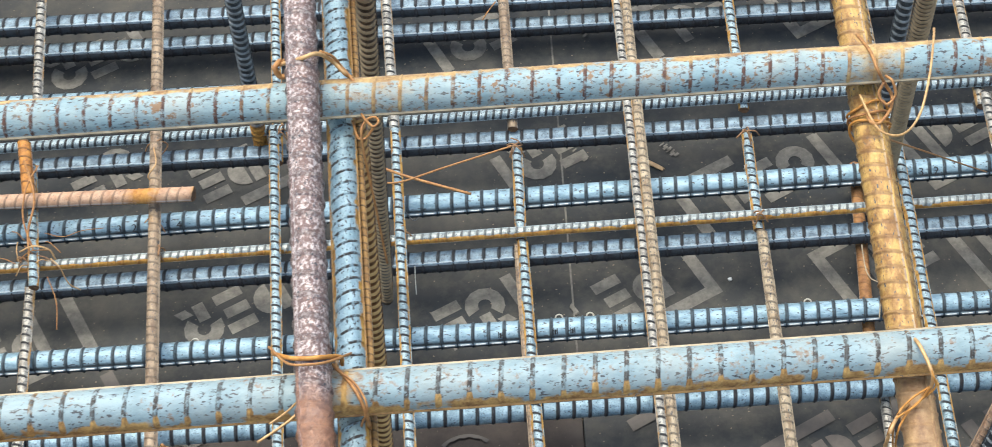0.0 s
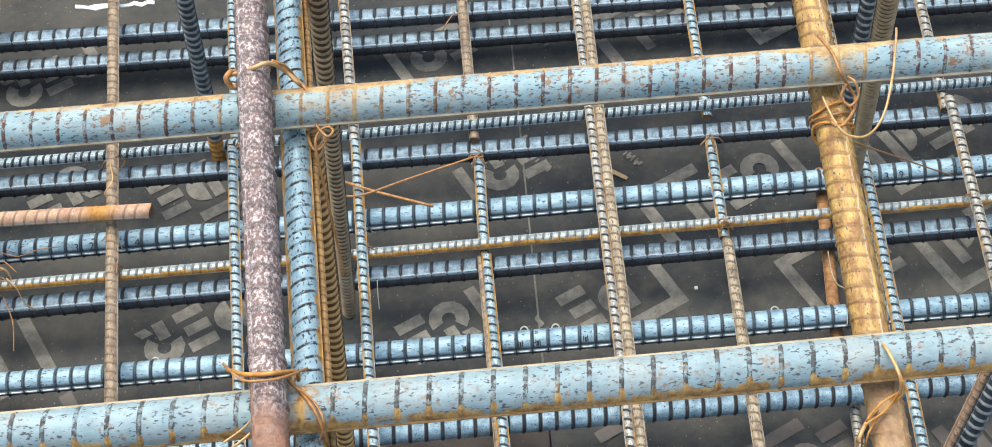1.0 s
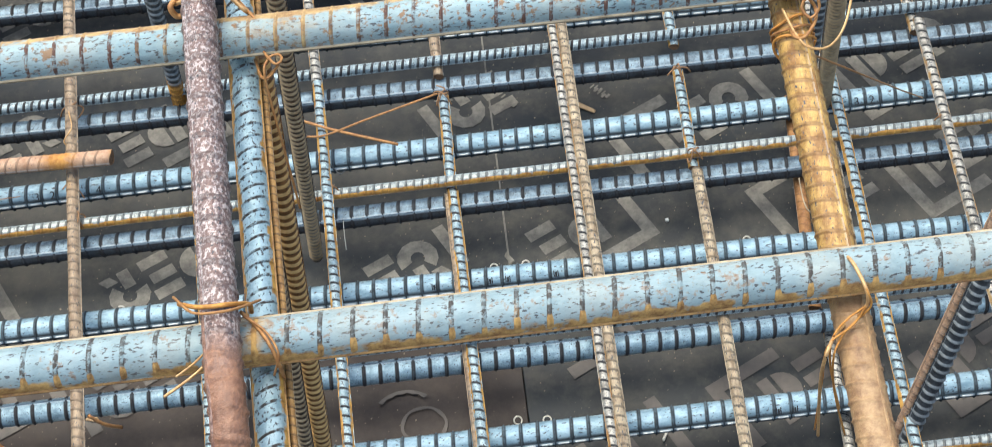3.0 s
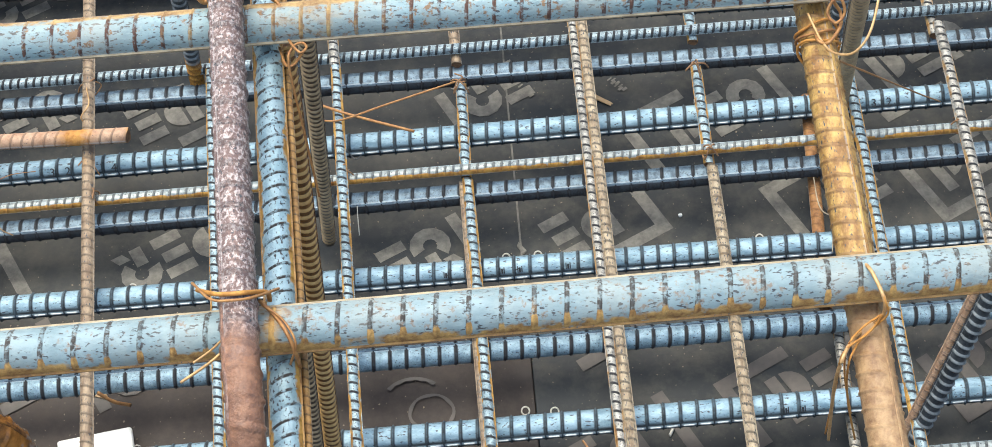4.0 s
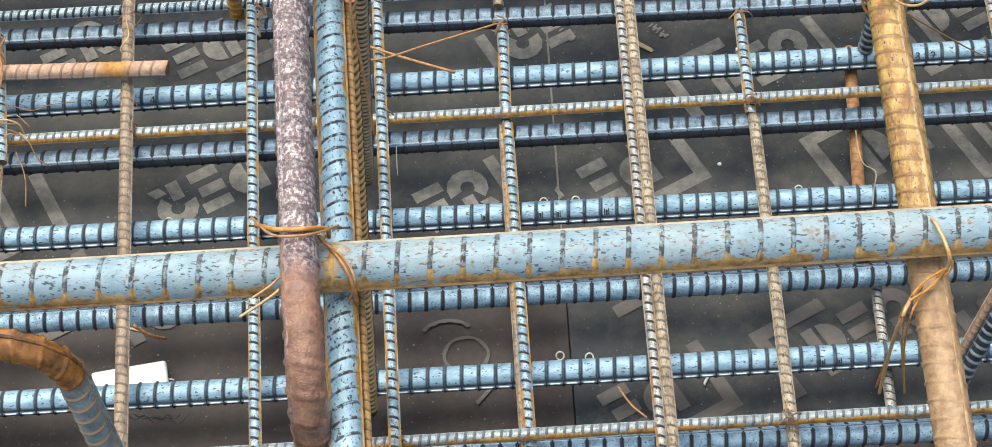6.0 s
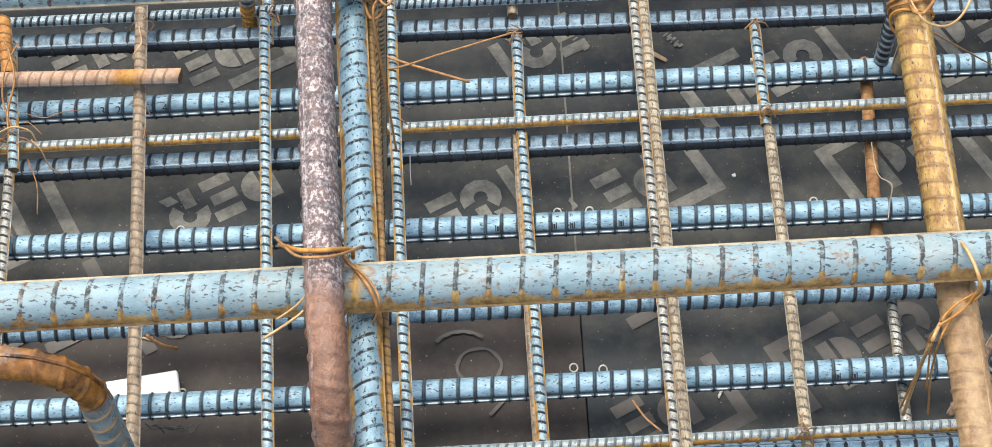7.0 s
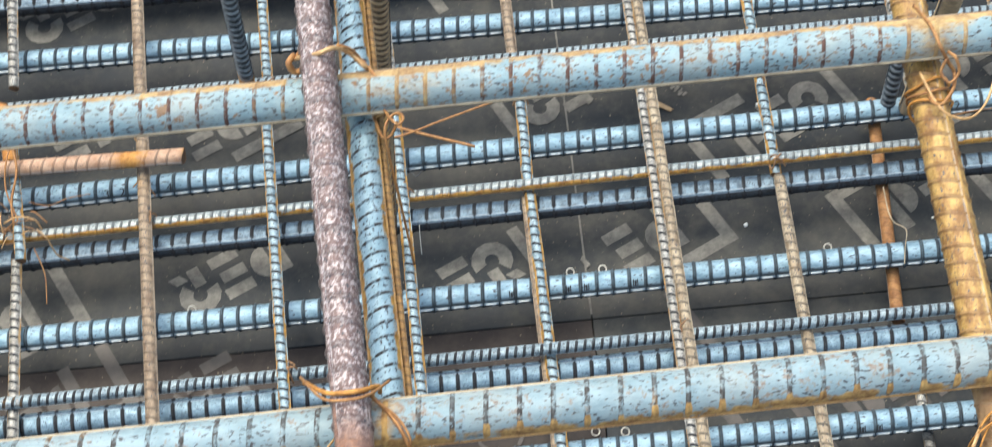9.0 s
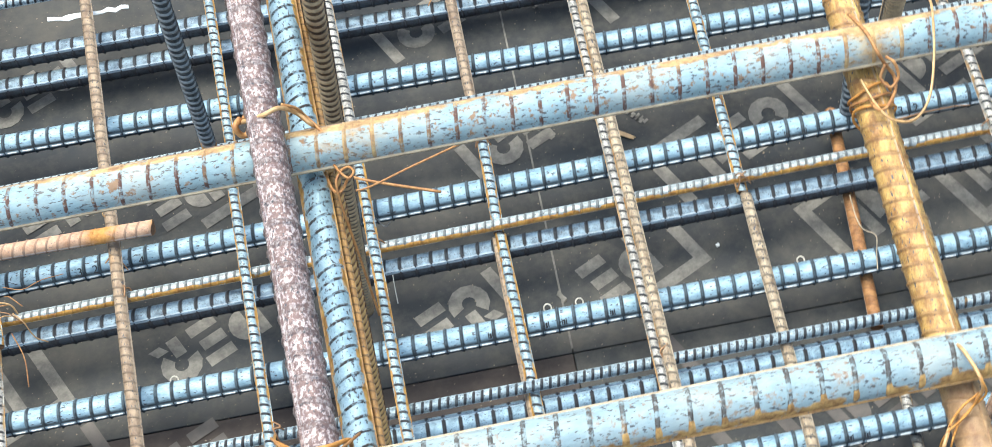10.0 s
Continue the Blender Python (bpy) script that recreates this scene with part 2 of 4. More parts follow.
# the light scale_hi flecks are glints of the rough scale, painted as colour
mat_purple = steel("purple_brown_scale", (0.15, 0.095, 0.088), (0.52, 0.45, 0.44), (0.13, 0.058, 0.036), (0.31, 0.155, 0.092), 0.06, 0.0, rough=0.30, metal=0.25, speck=0.5, rib_tint=0.3, bump=0.7, coarse=0.5, ends=(0.47, 0.62), mid_scale=320.0, grain=(1, 0.7, 1), zone=(1, -0.82, -0.10, 0.55), rust_rough=0.30, patch=60.0)
mat_yellow = steel("yellow_rust", (0.24, 0.12, 0.038), (0.53, 0.335, 0.11), (0.20, 0.108, 0.055), (0.43, 0.28, 0.145), 0.05, 0.0, rough=0.42, metal=0.15, speck=0.4, rib_tint=0.42, rib_col=(0.15, 0.075, 0.045), bump=0.6, coarse=0.5, rust_rough=0.5, mid_scale=85.0, ends=(0.38, 0.60), grain=(0.4, 1, 1), zone=(0, 0.44, 0.14, 0.8), patch=60.0)
mat_elbow = steel("blue_scale_under_orange_rust", (0.16, 0.22, 0.25), (0.40, 0.48, 0.50), (0.022, 0.010, 0.006), (0.36, 0.145, 0.03), 0.06, 0.02, rough=0.28, bump=0.14, rib_tint=0.8, rib_col=(0.40, 0.22, 0.08), coarse=0.7, zone=(2, 1.11, 0.07, 0.6), rust_rough=0.26, patch=42.0)
# link bars: a pale rib_col paints the shine of the ribs
mat_link = steel("black_scale_pale_ribs", (0.028, 0.032, 0.036), (0.075, 0.085, 0.095), RUST_D, RUST_L, 0.04, 0.0, rough=0.38, metal=0.3, rib_tint=0.45, rib_col=(0.36, 0.38, 0.38), speck=0.0)
mat_linkfoot = steel("black_scale_orange_foot", (0.028, 0.032, 0.036), (0.075, 0.085, 0.095), RUST_D, (0.62, 0.30, 0.05), 0.04, 0.0, rough=0.38, metal=0.3, rib_tint=0.45, rib_col=(0.36, 0.38, 0.38), speck=0.0, zone=(0, 0.40, 0.08, 0.8))
mat_linkrust = steel("orange_brown_scale", (0.075, 0.034, 0.014), (0.26, 0.12, 0.04), RUST_D, OCHRE_L, 0.16, -0.12, rough=0.45, metal=0.15, rib_tint=0.9, rib_col=(0.62, 0.38, 0.15), speck=0.0, patch=45.0)
mat_darkrust = steel("dark_brown_scale", (0.035, 0.024, 0.017), (0.11, 0.07, 0.045), RUST_D, OCHRE_L, 0.13, -0.05, rough=0.40, metal=0.2, rib_tint=0.70, rib_col=(0.50, 0.36, 0.21), speck=0.0, patch=45.0)


mat_wire = plain("rusty_tie_wire", (0.24, 0.10, 0.04), (0.48, 0.25, 0.09), 160.0, 0.6, metal=0.2)
mat_knot = plain("dull_tie_wire", (0.16, 0.075, 0.035), (0.34, 0.19, 0.09), 160.0, 0.7)
mat_mark = plain("rolled_mark_shadow", (0.012, 0.014, 0.018), (0.03, 0.035, 0.04), 90.0, 0.6)
mat_straw = plain("bright_tie_wire", (0.40, 0.22, 0.09), (0.66, 0.43, 0.21), 160.0, 0.5, metal=0.3)
mat_orangewire = plain("orange_tie_wire", (0.34, 0.14, 0.03), (0.62, 0.30, 0.07), 160.0, 0.6, metal=0.1)
mat_fluff = plain("dull_fibre", (0.10, 0.10, 0.085), (0.20, 0.20, 0.17), 120.0, 0.9)
mat_white = plain("white_plastic", (0.72, 0.73, 0.70), (0.85, 0.85, 0.82), 30.0, 0.45, 0.1)
mat_ring = plain("pale_wire_ring", (0.40, 0.38, 0.33), (0.66, 0.64, 0.58), 120.0, 0.5)
mat_ground = plain("bare_ground", (0.12, 0.10, 0.08), (0.22, 0.19, 0.15), 3.0, 0.9)
mat_chip = plain("wood_chip", (0.40, 0.25, 0.12), (0.60, 0.42, 0.24), 60.0, 0.7)


def film_ply(name, c1, c2, dust, rough=0.42):
    """Phenolic film on plywood: dark, slightly glossy, dusty, scratched."""
    m, nt, b, co, var = basis(name)
    big = noise_tex(nt, co, 2.6, 6.0, 0.6)
    mid = noise_tex(nt, co, 22.0, 6.0, 0.7)
    fine = noise_tex(nt, co, 260.0, 3.0, 0.7)
    col = ramp(nt, big, [(0.35, c1), (0.65, c2)])
    dustf = ramp(nt, math_node(nt, "ADD", math_node(nt, "MULTIPLY", mid, 0.75), math_node(nt, "MULTIPLY", big, 0.35)), [(0.50, (0, 0, 0)), (0.78, (0.55, 0.55, 0.55))])
    col = mix(nt, dustf, col, dust)
    grit = ramp(nt, noise_tex(nt, co, 190.0, 1.0, 0.4), [(0.735, (0, 0, 0)), (0.76, (1, 1, 1))])
    col = mix(nt, grit, col, (0.22, 0.18, 0.13))
    nt.links.new(col, b.inputs["Base Color"])
    rr = ramp(nt, mid, [(0.3, (rough,) * 3), (0.75, (rough + 0.3,) * 3)])
    nt.links.new(rr, b.inputs["Roughness"])
    b.inputs["Specular IOR Level"].default_value = 0.25
    bumped(nt, b, math_node(nt, "ADD", fine, mid), 0.25, 0.0006)
    return m


mat_ply_a = film_ply("grey_film_plywood", (0.012, 0.018, 0.025), (0.042, 0.044, 0.043), (0.135, 0.122, 0.10))
mat_ply_b = film_ply("brown_film_plywood", (0.022, 0.017, 0.017), (0.045, 0.035, 0.031), (0.11, 0.088, 0.073))
mat_edge = plain("plywood_edge", (0.05, 0.035, 0.02), (0.12, 0.08, 0.05), 40.0, 0.8)


def print_mat(name, c, cover):
    m, nt, b, co, var = basis(name)
    geo = nt.nodes.new("ShaderNodeNewGeometry").outputs["Position"]
    wear = ramp(nt, noise_tex(nt, geo, 38.0, 6.0, 0.7), [(0.34, (1 - cover,) * 3), (0.66, (1, 1, 1))])
    nt.links.new(mix(nt, wear, (0.045, 0.043, 0.040), c), b.inputs["Base Color"])
    b.inputs["Roughness"].default_value = 0.5
    return m


mat_print = print_mat("worn_grey_print", (0.185, 0.176, 0.153), 0.85)
mat_print_faint = print_mat("faint_print", (0.092, 0.078, 0.070), 0.65)
mat_chalk = print_mat("chalk_scribble", (0.078, 0.064, 0.058), 0.8)

# ---- bars ----


def mesh_from(name, co, quads, mat, rib=None, tris=(), edge=None, foot=None):
    me = bpy.data.meshes.new(name)
    me.from_pydata(co.tolist() if hasattr(co, "tolist") else co, [], [*quads.tolist(), *tris] if hasattr(quads, "tolist") else [*quads, *tris])
    me.polygons.foreach_set("use_smooth", np.ones(len(me.polygons), bool))
    if rib is not None:
        me.attributes.new("rib", "FLOAT", "POINT").data.foreach_set("value", rib.astype(np.float32))
    if edge is not None:
        me.attributes.new("worn", "FLOAT", "POINT").data.foreach_set("value", edge.astype(np.float32))
    if foot is not None:
        me.attributes.new("foot", "FLOAT", "POINT").data.foreach_set("value", foot.astype(np.float32))
    me.materials.append(mat)
    if rib is not None:
        me.materials.append(mat_cut)
        for f in me.polygons[-2:]:
            f.material_index, f.use_smooth = 1, False
    return me


def rib_bar(name, path, d, pitch, mat, ref=(0, 0, 1), skew=0.35, lug=0.0, sides=22, rib_h=0.055, lug_turn=0.0, wide=1.0, lug_h=1.5, fall=0.05, top=0.85, valley=0.0, under=0.0, under_to=1.1, tick=False, foot_at=None):
    """A ribbed bar of diameter d swept along a smooth path (list of points), with slanting ribs and two lengthwise ribs."""
    p = np.array(path, float)
    seg = np.linalg.norm(np.diff(p, axis=0), axis=1)
    s = np.r_[0, np.cumsum(seg)]
    r = d / 2
    n = int(s[-1] / pitch)
    prof = [(0.0, 0.0), (0.05 * wide, 1.0), (0.12 * wide, 1.0), (0.17 * wide, 0.0), (0.17 * wide + fall, -0.02), (1.0 - fall, -0.02)]
    if foot_at is not None:
        prof.insert(5, (0.17 * wide + 2.5 * fall, -0.02))
    # rib lines: shade of the flanks, kept as a tint mask
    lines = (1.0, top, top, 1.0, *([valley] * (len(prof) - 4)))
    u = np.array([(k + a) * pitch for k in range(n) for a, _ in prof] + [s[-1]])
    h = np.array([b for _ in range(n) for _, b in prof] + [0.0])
    rib_tint = np.array([b for _ in range(n) for b in lines] + [0.0])
    rib_tint[0] = 0.0
    th = np.linspace(0, 2 * np.pi, sides, endpoint=False)
    near = [lug_turn + base + off for base in (0, np.pi) for off in (-0.22, -0.09, 0.0, 0.09, 0.22)]
    th = np.array([q for q in th if min(abs((q - lug_turn + 0.5 * np.pi) % np.pi - 0.5 * np.pi), 9) > 0.26] + [q % (2 * np.pi) for q in near])
    th.sort()
    U, T = np.meshgrid(u, th, indexing="ij")
    uu = np.clip(U + skew * r * np.cos(T - lug_turn), 0, s[-1])
    c = np.stack([np.interp(uu, s, p[:, k]) for k in range(3)], -1)
    e = max(0.2 * d, 1e-4)
    fwd = np.stack([np.interp(np.clip(uu + e, 0, s[-1]), s, p[:, k]) - np.interp(np.clip(uu - e, 0, s[-1]), s, p[:, k]) for k in range(3)], -1)
    fwd /= np.linalg.norm(fwd, axis=-1, keepdims=True)
    side = np.cross(np.array(ref, float), fwd)
    side /= np.linalg.norm(side, axis=-1, keepdims=True)
    up = np.cross(fwd, side)
    a = T - lug_turn
    hump = np.clip(np.abs(np.sin(a)) * 1.6, 0, 1) ** 0.8
    lugs = np.exp(-(np.sin(a) / 0.12) ** 2)
    R = r * (0.955 + rib_h * 2 * (h[:, None] * hump) + rib_h * lug_h * lugs * (0.8 + 0.2 * h[:, None]))
    co = c + R[..., None] * (np.cos(T)[..., None] * side + np.sin(T)[..., None] * up)
    m, k = U.shape
    i, j = np.meshgrid(np.arange(m - 1), np.arange(k), indexing="ij")
    q = np.stack([i * k + j, i * k + (j + 1) % k, (i + 1) * k + (j + 1) % k, (i + 1) * k + j], -1).reshape(-1, 4)
    rib = np.repeat(rib_tint[:, None], k, 1)
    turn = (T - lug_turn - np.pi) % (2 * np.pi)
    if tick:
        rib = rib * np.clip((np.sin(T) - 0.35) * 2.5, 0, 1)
    # crest mask for the highlight that is put into the colour
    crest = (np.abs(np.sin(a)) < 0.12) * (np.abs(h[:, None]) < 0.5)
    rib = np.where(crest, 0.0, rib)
    # painted shade: the underside beyond the near lug and a strip above it
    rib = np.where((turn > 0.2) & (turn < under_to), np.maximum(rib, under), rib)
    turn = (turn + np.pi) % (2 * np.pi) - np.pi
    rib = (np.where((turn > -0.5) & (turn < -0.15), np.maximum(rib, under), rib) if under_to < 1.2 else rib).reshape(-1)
    foot = None
    if foot_at is not None:
        rng = np.random.default_rng(4)
        amount = rng.uniform(0.1, 1.0, n)[np.clip((U / pitch + 1e-4).astype(int), 0, n - 1)]
        beside = np.repeat(np.array([b for _ in range(n) for b in (0.6, 1.0, 1.0, 1.0, 0.8, 0.0, 0.0)] + [0.0])[:, None], k, 1)
        foot = (beside * amount * np.clip(1.0 - np.abs(T - foot_at) / 0.42, 0, 1)).reshape(-1)
    caps = [tuple(range(k - 1, -1, -1)), tuple(range((m - 1) * k, m * k))]
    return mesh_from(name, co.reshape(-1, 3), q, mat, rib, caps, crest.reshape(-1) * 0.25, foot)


def straight(name, length, d, pitch, mat, **kw):
    """A straight bar along its own x, centred."""
    return rib_bar(name, [(-length / 2, 0, 0), (length / 2, 0, 0)], d, pitch, mat, **kw)


def lay(name, me, a, b, label, category="rebar", group="", spin=0.0):
    """Places a straight bar's mesh with its middle between a and b, along them."""
    a, b = Vector(a), Vector(b)
    x = (b - a).normalized()
    up = Vector((0, 0, 1)) if abs(x.z) < 0.8 else Vector((0, -1, 0))
    y = up.cross(x).normalized()
    z = x.cross(y)
    ob = new(name, me)
    ob.matrix_world = Matrix.Translation((a + b) / 2) @ Matrix((x, y, z)).transposed().to_4x4() @ Matrix.Rotation(radians(spin), 4, "X")
    return tagged(ob, label, category, group)


def between(name, a, b, d, pitch, mat, label, group="", spin=0.0, **kw):
    L = (Vector(b) - Vector(a)).length
    return lay(name, straight(name, L, d, pitch, mat, **kw), a, b, label, "rebar", group, spin)


def long_ribs(bar, length, d, turn, mats, pitch=0.0, skew=0.0, far=True, size=(0.0034, 0.0016)):
    """The two lengthwise ribs of a straight bar, each a part of its own; with a pitch they are broken into dashes."""
    w, t = size
    for k in range(2 if far else 1):
        a = radians(turn) + math.pi * (1 - k)
        bm = bmesh.new()
        runs = [(-length / 2 + pitch * (i + 0.21), -length / 2 + pitch * (i + 0.93)) for i in range(int(length / pitch))] if pitch and not k else [(-length / 2, length / 2)]
        for x0, x1 in runs:
            shift = -skew * d / 2 if pitch and not k else 0.0
            loops = []
            for x, f in ((x0, 0.3), (x0 + 0.1 * (x1 - x0), 1.0), (x1 - 0.1 * (x1 - x0), 1.0), (x1, 0.3)):
                loops.append([bm.verts.new((x + shift, math.cos(a + u * w / d * f) * (d / 2 * 0.97 + h * f), math.sin(a + u * w / d * f) * (d / 2 * 0.97 + h * f))) for u, h in ((-1, 0.0), (-0.6, t), (0.6, t), (1, 0.0))])
            for p, q in zip(loops, loops[1:]):
                for i in range(3):
                    bm.faces.new((p[i], p[i + 1], q[i + 1], q[i]))
        ob = part("lengthwise_rib", bm, mats[k], bar, "bright dashes along the bar, a painted sky glint" if pitch and not k else "")
    return bar


def swept_ribs(bar, path, d, ref, turn, mat, w=0.0036, t=0.0016):
    """The two lengthwise ribs of a bent bar, each a part of its own."""
    p = np.array(path, float)
    f = np.gradient(p, axis=0)
    f /= np.linalg.norm(f, axis=1, keepdims=True)
    side = np.cross(np.array(ref, float), f)
    side /= np.linalg.norm(side, axis=1, keepdims=True)
    up = np.cross(f, side)
    for base in (0.0, math.pi):
        bm = bmesh.new()
        loops = []
        for c, s_, u_ in zip(p, side, up):
            loops.append([bm.verts.new(c + (d / 2 * 0.97 + h) * (math.cos(turn + base + k * w / d) * s_ + math.sin(turn + base + k * w / d) * u_)) for k, h in ((-1, 0.0), (-0.6, t), (0.6, t), (1, 0.0))])
        for a, b in zip(loops, loops[1:]):
            for i in range(3):
                bm.faces.new((a[i], a[i + 1], b[i + 1], b[i]))
        part("lengthwise_rib", bm, mat, bar)


def arc(c, r, a0, a1, u, v, n=10):
    """Points of an arc round c in the plane of u and v, degrees."""
    c, u, v = Vector(c), Vector(u), Vector(v)
    return [tuple(c + r * (math.cos(radians(a0 + (a1 - a0) * i / n)) * u + math.sin(radians(a0 + (a1 - a0) * i / n)) * v)) for i in range(n + 1)]


def smooth(pts, n=8):
    """A Catmull-Rom curve through the points."""
    p = [Vector(q) for q in pts]
    p = [2 * p[0] - p[1], *p, 2 * p[-1] - p[-2]]
    out = []
    for a, b, c, d in zip(p, p[1:], p[2:], p[3:]):
        for i in range(n):
            t = i / n
            out.append(tuple(0.5 * (2 * b + (c - a) * t + (2 * a - 5 * b + 4 * c - d) * t * t + (3 * b - a - 3 * c + d) * t ** 3)))
    return out + [tuple(p[-2])]


def wire_mesh(name, pts, d, mat, sides=8, n=8):
    p = np.array(smooth(pts, n))
    f = np.gradient(p, axis=0)
    f /= np.linalg.norm(f, axis=1, keepdims=True)
    side = np.cross(f, np.array((0.31, 0.42, 0.85)))
    side /= np.linalg.norm(side, axis=1, keepdims=True)
    up = np.cross(f, side)
    th = np.linspace(0, 2 * np.pi, sides, endpoint=False)
    co = p[:, None] + d / 2 * (np.cos(th)[None, :, None] * side[:, None] + np.sin(th)[None, :, None] * up[:, None])
    m, k = co.shape[:2]
    i, j = np.meshgrid(np.arange(m - 1), np.arange(k), indexing="ij")
    q = np.stack([i * k + j, i * k + (j + 1) % k, (i + 1) * k + (j + 1) % k, (i + 1) * k + j], -1).reshape(-1, 4)
    return mesh_from(name, co.reshape(-1, 3), q, mat, None, [tuple(range(k - 1, -1, -1)), tuple(range((m - 1) * k, m * k))])


# ---- ground and formwork deck ----
def box_bm(bm, x0, x1, y0, y1, z0, z1):
    v = [bm.verts.new((x, y, z)) for z in (z0, z1) for x, y in ((x0, y0), (x1, y0), (x1, y1), (x0, y1))]
    for f in ((3, 2, 1, 0), (4, 5, 6, 7), (0, 1, 5, 4), (1, 2, 6, 5), (2, 3, 7, 6), (3, 0, 4, 7)):
        bm.faces.new([v[i] for i in f])


def part(name, bm, mat, parent, label=""):
    me = bpy.data.meshes.new(name)
    bm.to_mesh(me)
    bm.free()
    me.materials.append(mat)
    ob = new(name, me)
    ob.parent = parent
    if label:
        ob["label"] = label
    return ob


bm = bmesh.new()
bmesh.ops.create_grid(bm, x_segments=2, y_segments=2, size=300)
ground = part("ground", bm, mat_ground, None)
ground.location.z = -0.25
tagged(ground, "bare brown earth below the formwork", "ground", kind="structure")

deck = tagged(new("floor"), "dark film-faced plywood formwork deck with worn grey print", "formwork deck", kind="structure")
PANELS = [(-1.37, -0.1188, -0.166, 1.30, mat_ply_a), (-0.1178, 1.14, -0.166, 1.30, mat_ply_a), (-1.37, -0.1188, -0.500, -0.1675, mat_ply_b), (-0.1178, 1.14, -0.500, -0.1675, mat_ply_a), (-1.37, 1.14, -1.60, -0.5025, mat_ply_b)]
for k, (x0, x1, y0, y1, mt) in enumerate(PANELS):
    bm = bmesh.new()
    box_bm(bm, x0, x1, y0, y1, -0.021, 0.0)
    bmesh.ops.bevel(bm, geom=bm.edges[:], offset=0.0012, segments=1, affect="EDGES")
    part("panel", bm, mt, deck)
bm = bmesh.new()
for y in (-1.2, -0.35, 0.45, 1.1):
    box_bm(bm, -1.37, 1.14, y - 0.04, y + 0.04, -0.25, -0.022)
part("joist", bm, mat_edge, deck, "timber joists under the plywood")

# plain boards, never in view, added round the mat to block low skylight
for k, (x0, x1, y0, y1) in enumerate(((-1.42, -1.38, -1.66, 1.36), (1.15, 1.19, -1.66, 1.36), (-1.37, 1.14, 1.31, 1.35), (-1.37, 1.14, -1.65, -1.61))):
    bm = bmesh.new()
    box_bm(bm, x0, x1, y0, y1, -0.24, 0.40)
    bmesh.ops.bevel(bm, geom=bm.edges[:], offset=0.003, segments=1, affect="EDGES")
    unseen_wall = part("wall_" + ("west", "east", "north", "south")[k], bm, mat_ply_b, None)
    tagged(unseen_wall, "plain brown plywood board, unseen, added to block low skylight", "formwork", kind="structure")

# worn print: a corner mark and a row of plain blocks
def quad(bm, x, y, w, h):
    bm.faces.new([bm.verts.new((p, q, 0.0)) for p, q in ((x, y), (x + w, y), (x + w, y + h), (x, y + h))])


def half_ring(bm, x, y, r, r_in, a0, a1, n=9):
    """A flat curved band round (x, y)."""
    v = [[bm.verts.new((x + q * math.cos(radians(a0 + (a1 - a0) * i / n)), y + q * math.sin(radians(a0 + (a1 - a0) * i / n)), 0)) for q in (r_in, r)] for i in range(n + 1)]
    for p, q in zip(v, v[1:]):
        bm.faces.new((p[0], p[1], q[1], q[0]))


def stroke(bm, x, y, w, h, lean=0.0):
    """A flat bar, its top shifted sideways by lean."""
    bm.faces.new([bm.verts.new((p, q, 0.0)) for p, q in ((x, y), (x + w, y), (x + w + lean, y + h), (x + lean, y + h))])


def logo_bm(corner="", blocks=(0, 1, 2, 3), size=1.08, arm=0.13):
    """A row of plain block shapes with a corner bracket beside it."""
    bm = bmesh.new()
    t, hgt, gap = 0.019, 0.080, 0.006
    for i in blocks:
        x = 0.062 * i
        if i == 0:
            stroke(bm, x, 0, t, hgt)
            half_ring(bm, x + t + gap, 0.050, 0.030, 0.001, -90, 90)
        elif i == 1:
            for y, w in ((0.0, 0.046), (0.031, 0.040), (0.061, 0.046)):
                stroke(bm, x, y, w, t)
        elif i == 2:
            half_ring(bm, x + 0.018, 0.048, 0.032, 0.011, -60, 190)
            stroke(bm, x + 0.030, 0.0, t, 0.016, -0.008)
            stroke(bm, x, 0.0, t, 0.034)
        else:
            stroke(bm, x, 0, t, hgt)
    bmesh.ops.scale(bm, verts=bm.verts[:], vec=(size, size, 1))
    b = 0.022
    if corner == "top":
        stroke(bm, -0.070, 0.125 - arm, b, arm)
        stroke(bm, -0.070 + b, 0.125 - b, arm - b, b)
    elif corner == "foot":
        stroke(bm, -0.045, -0.045, b, arm)
        stroke(bm, -0.045 + b, -0.045, arm - b, b)
    return bm


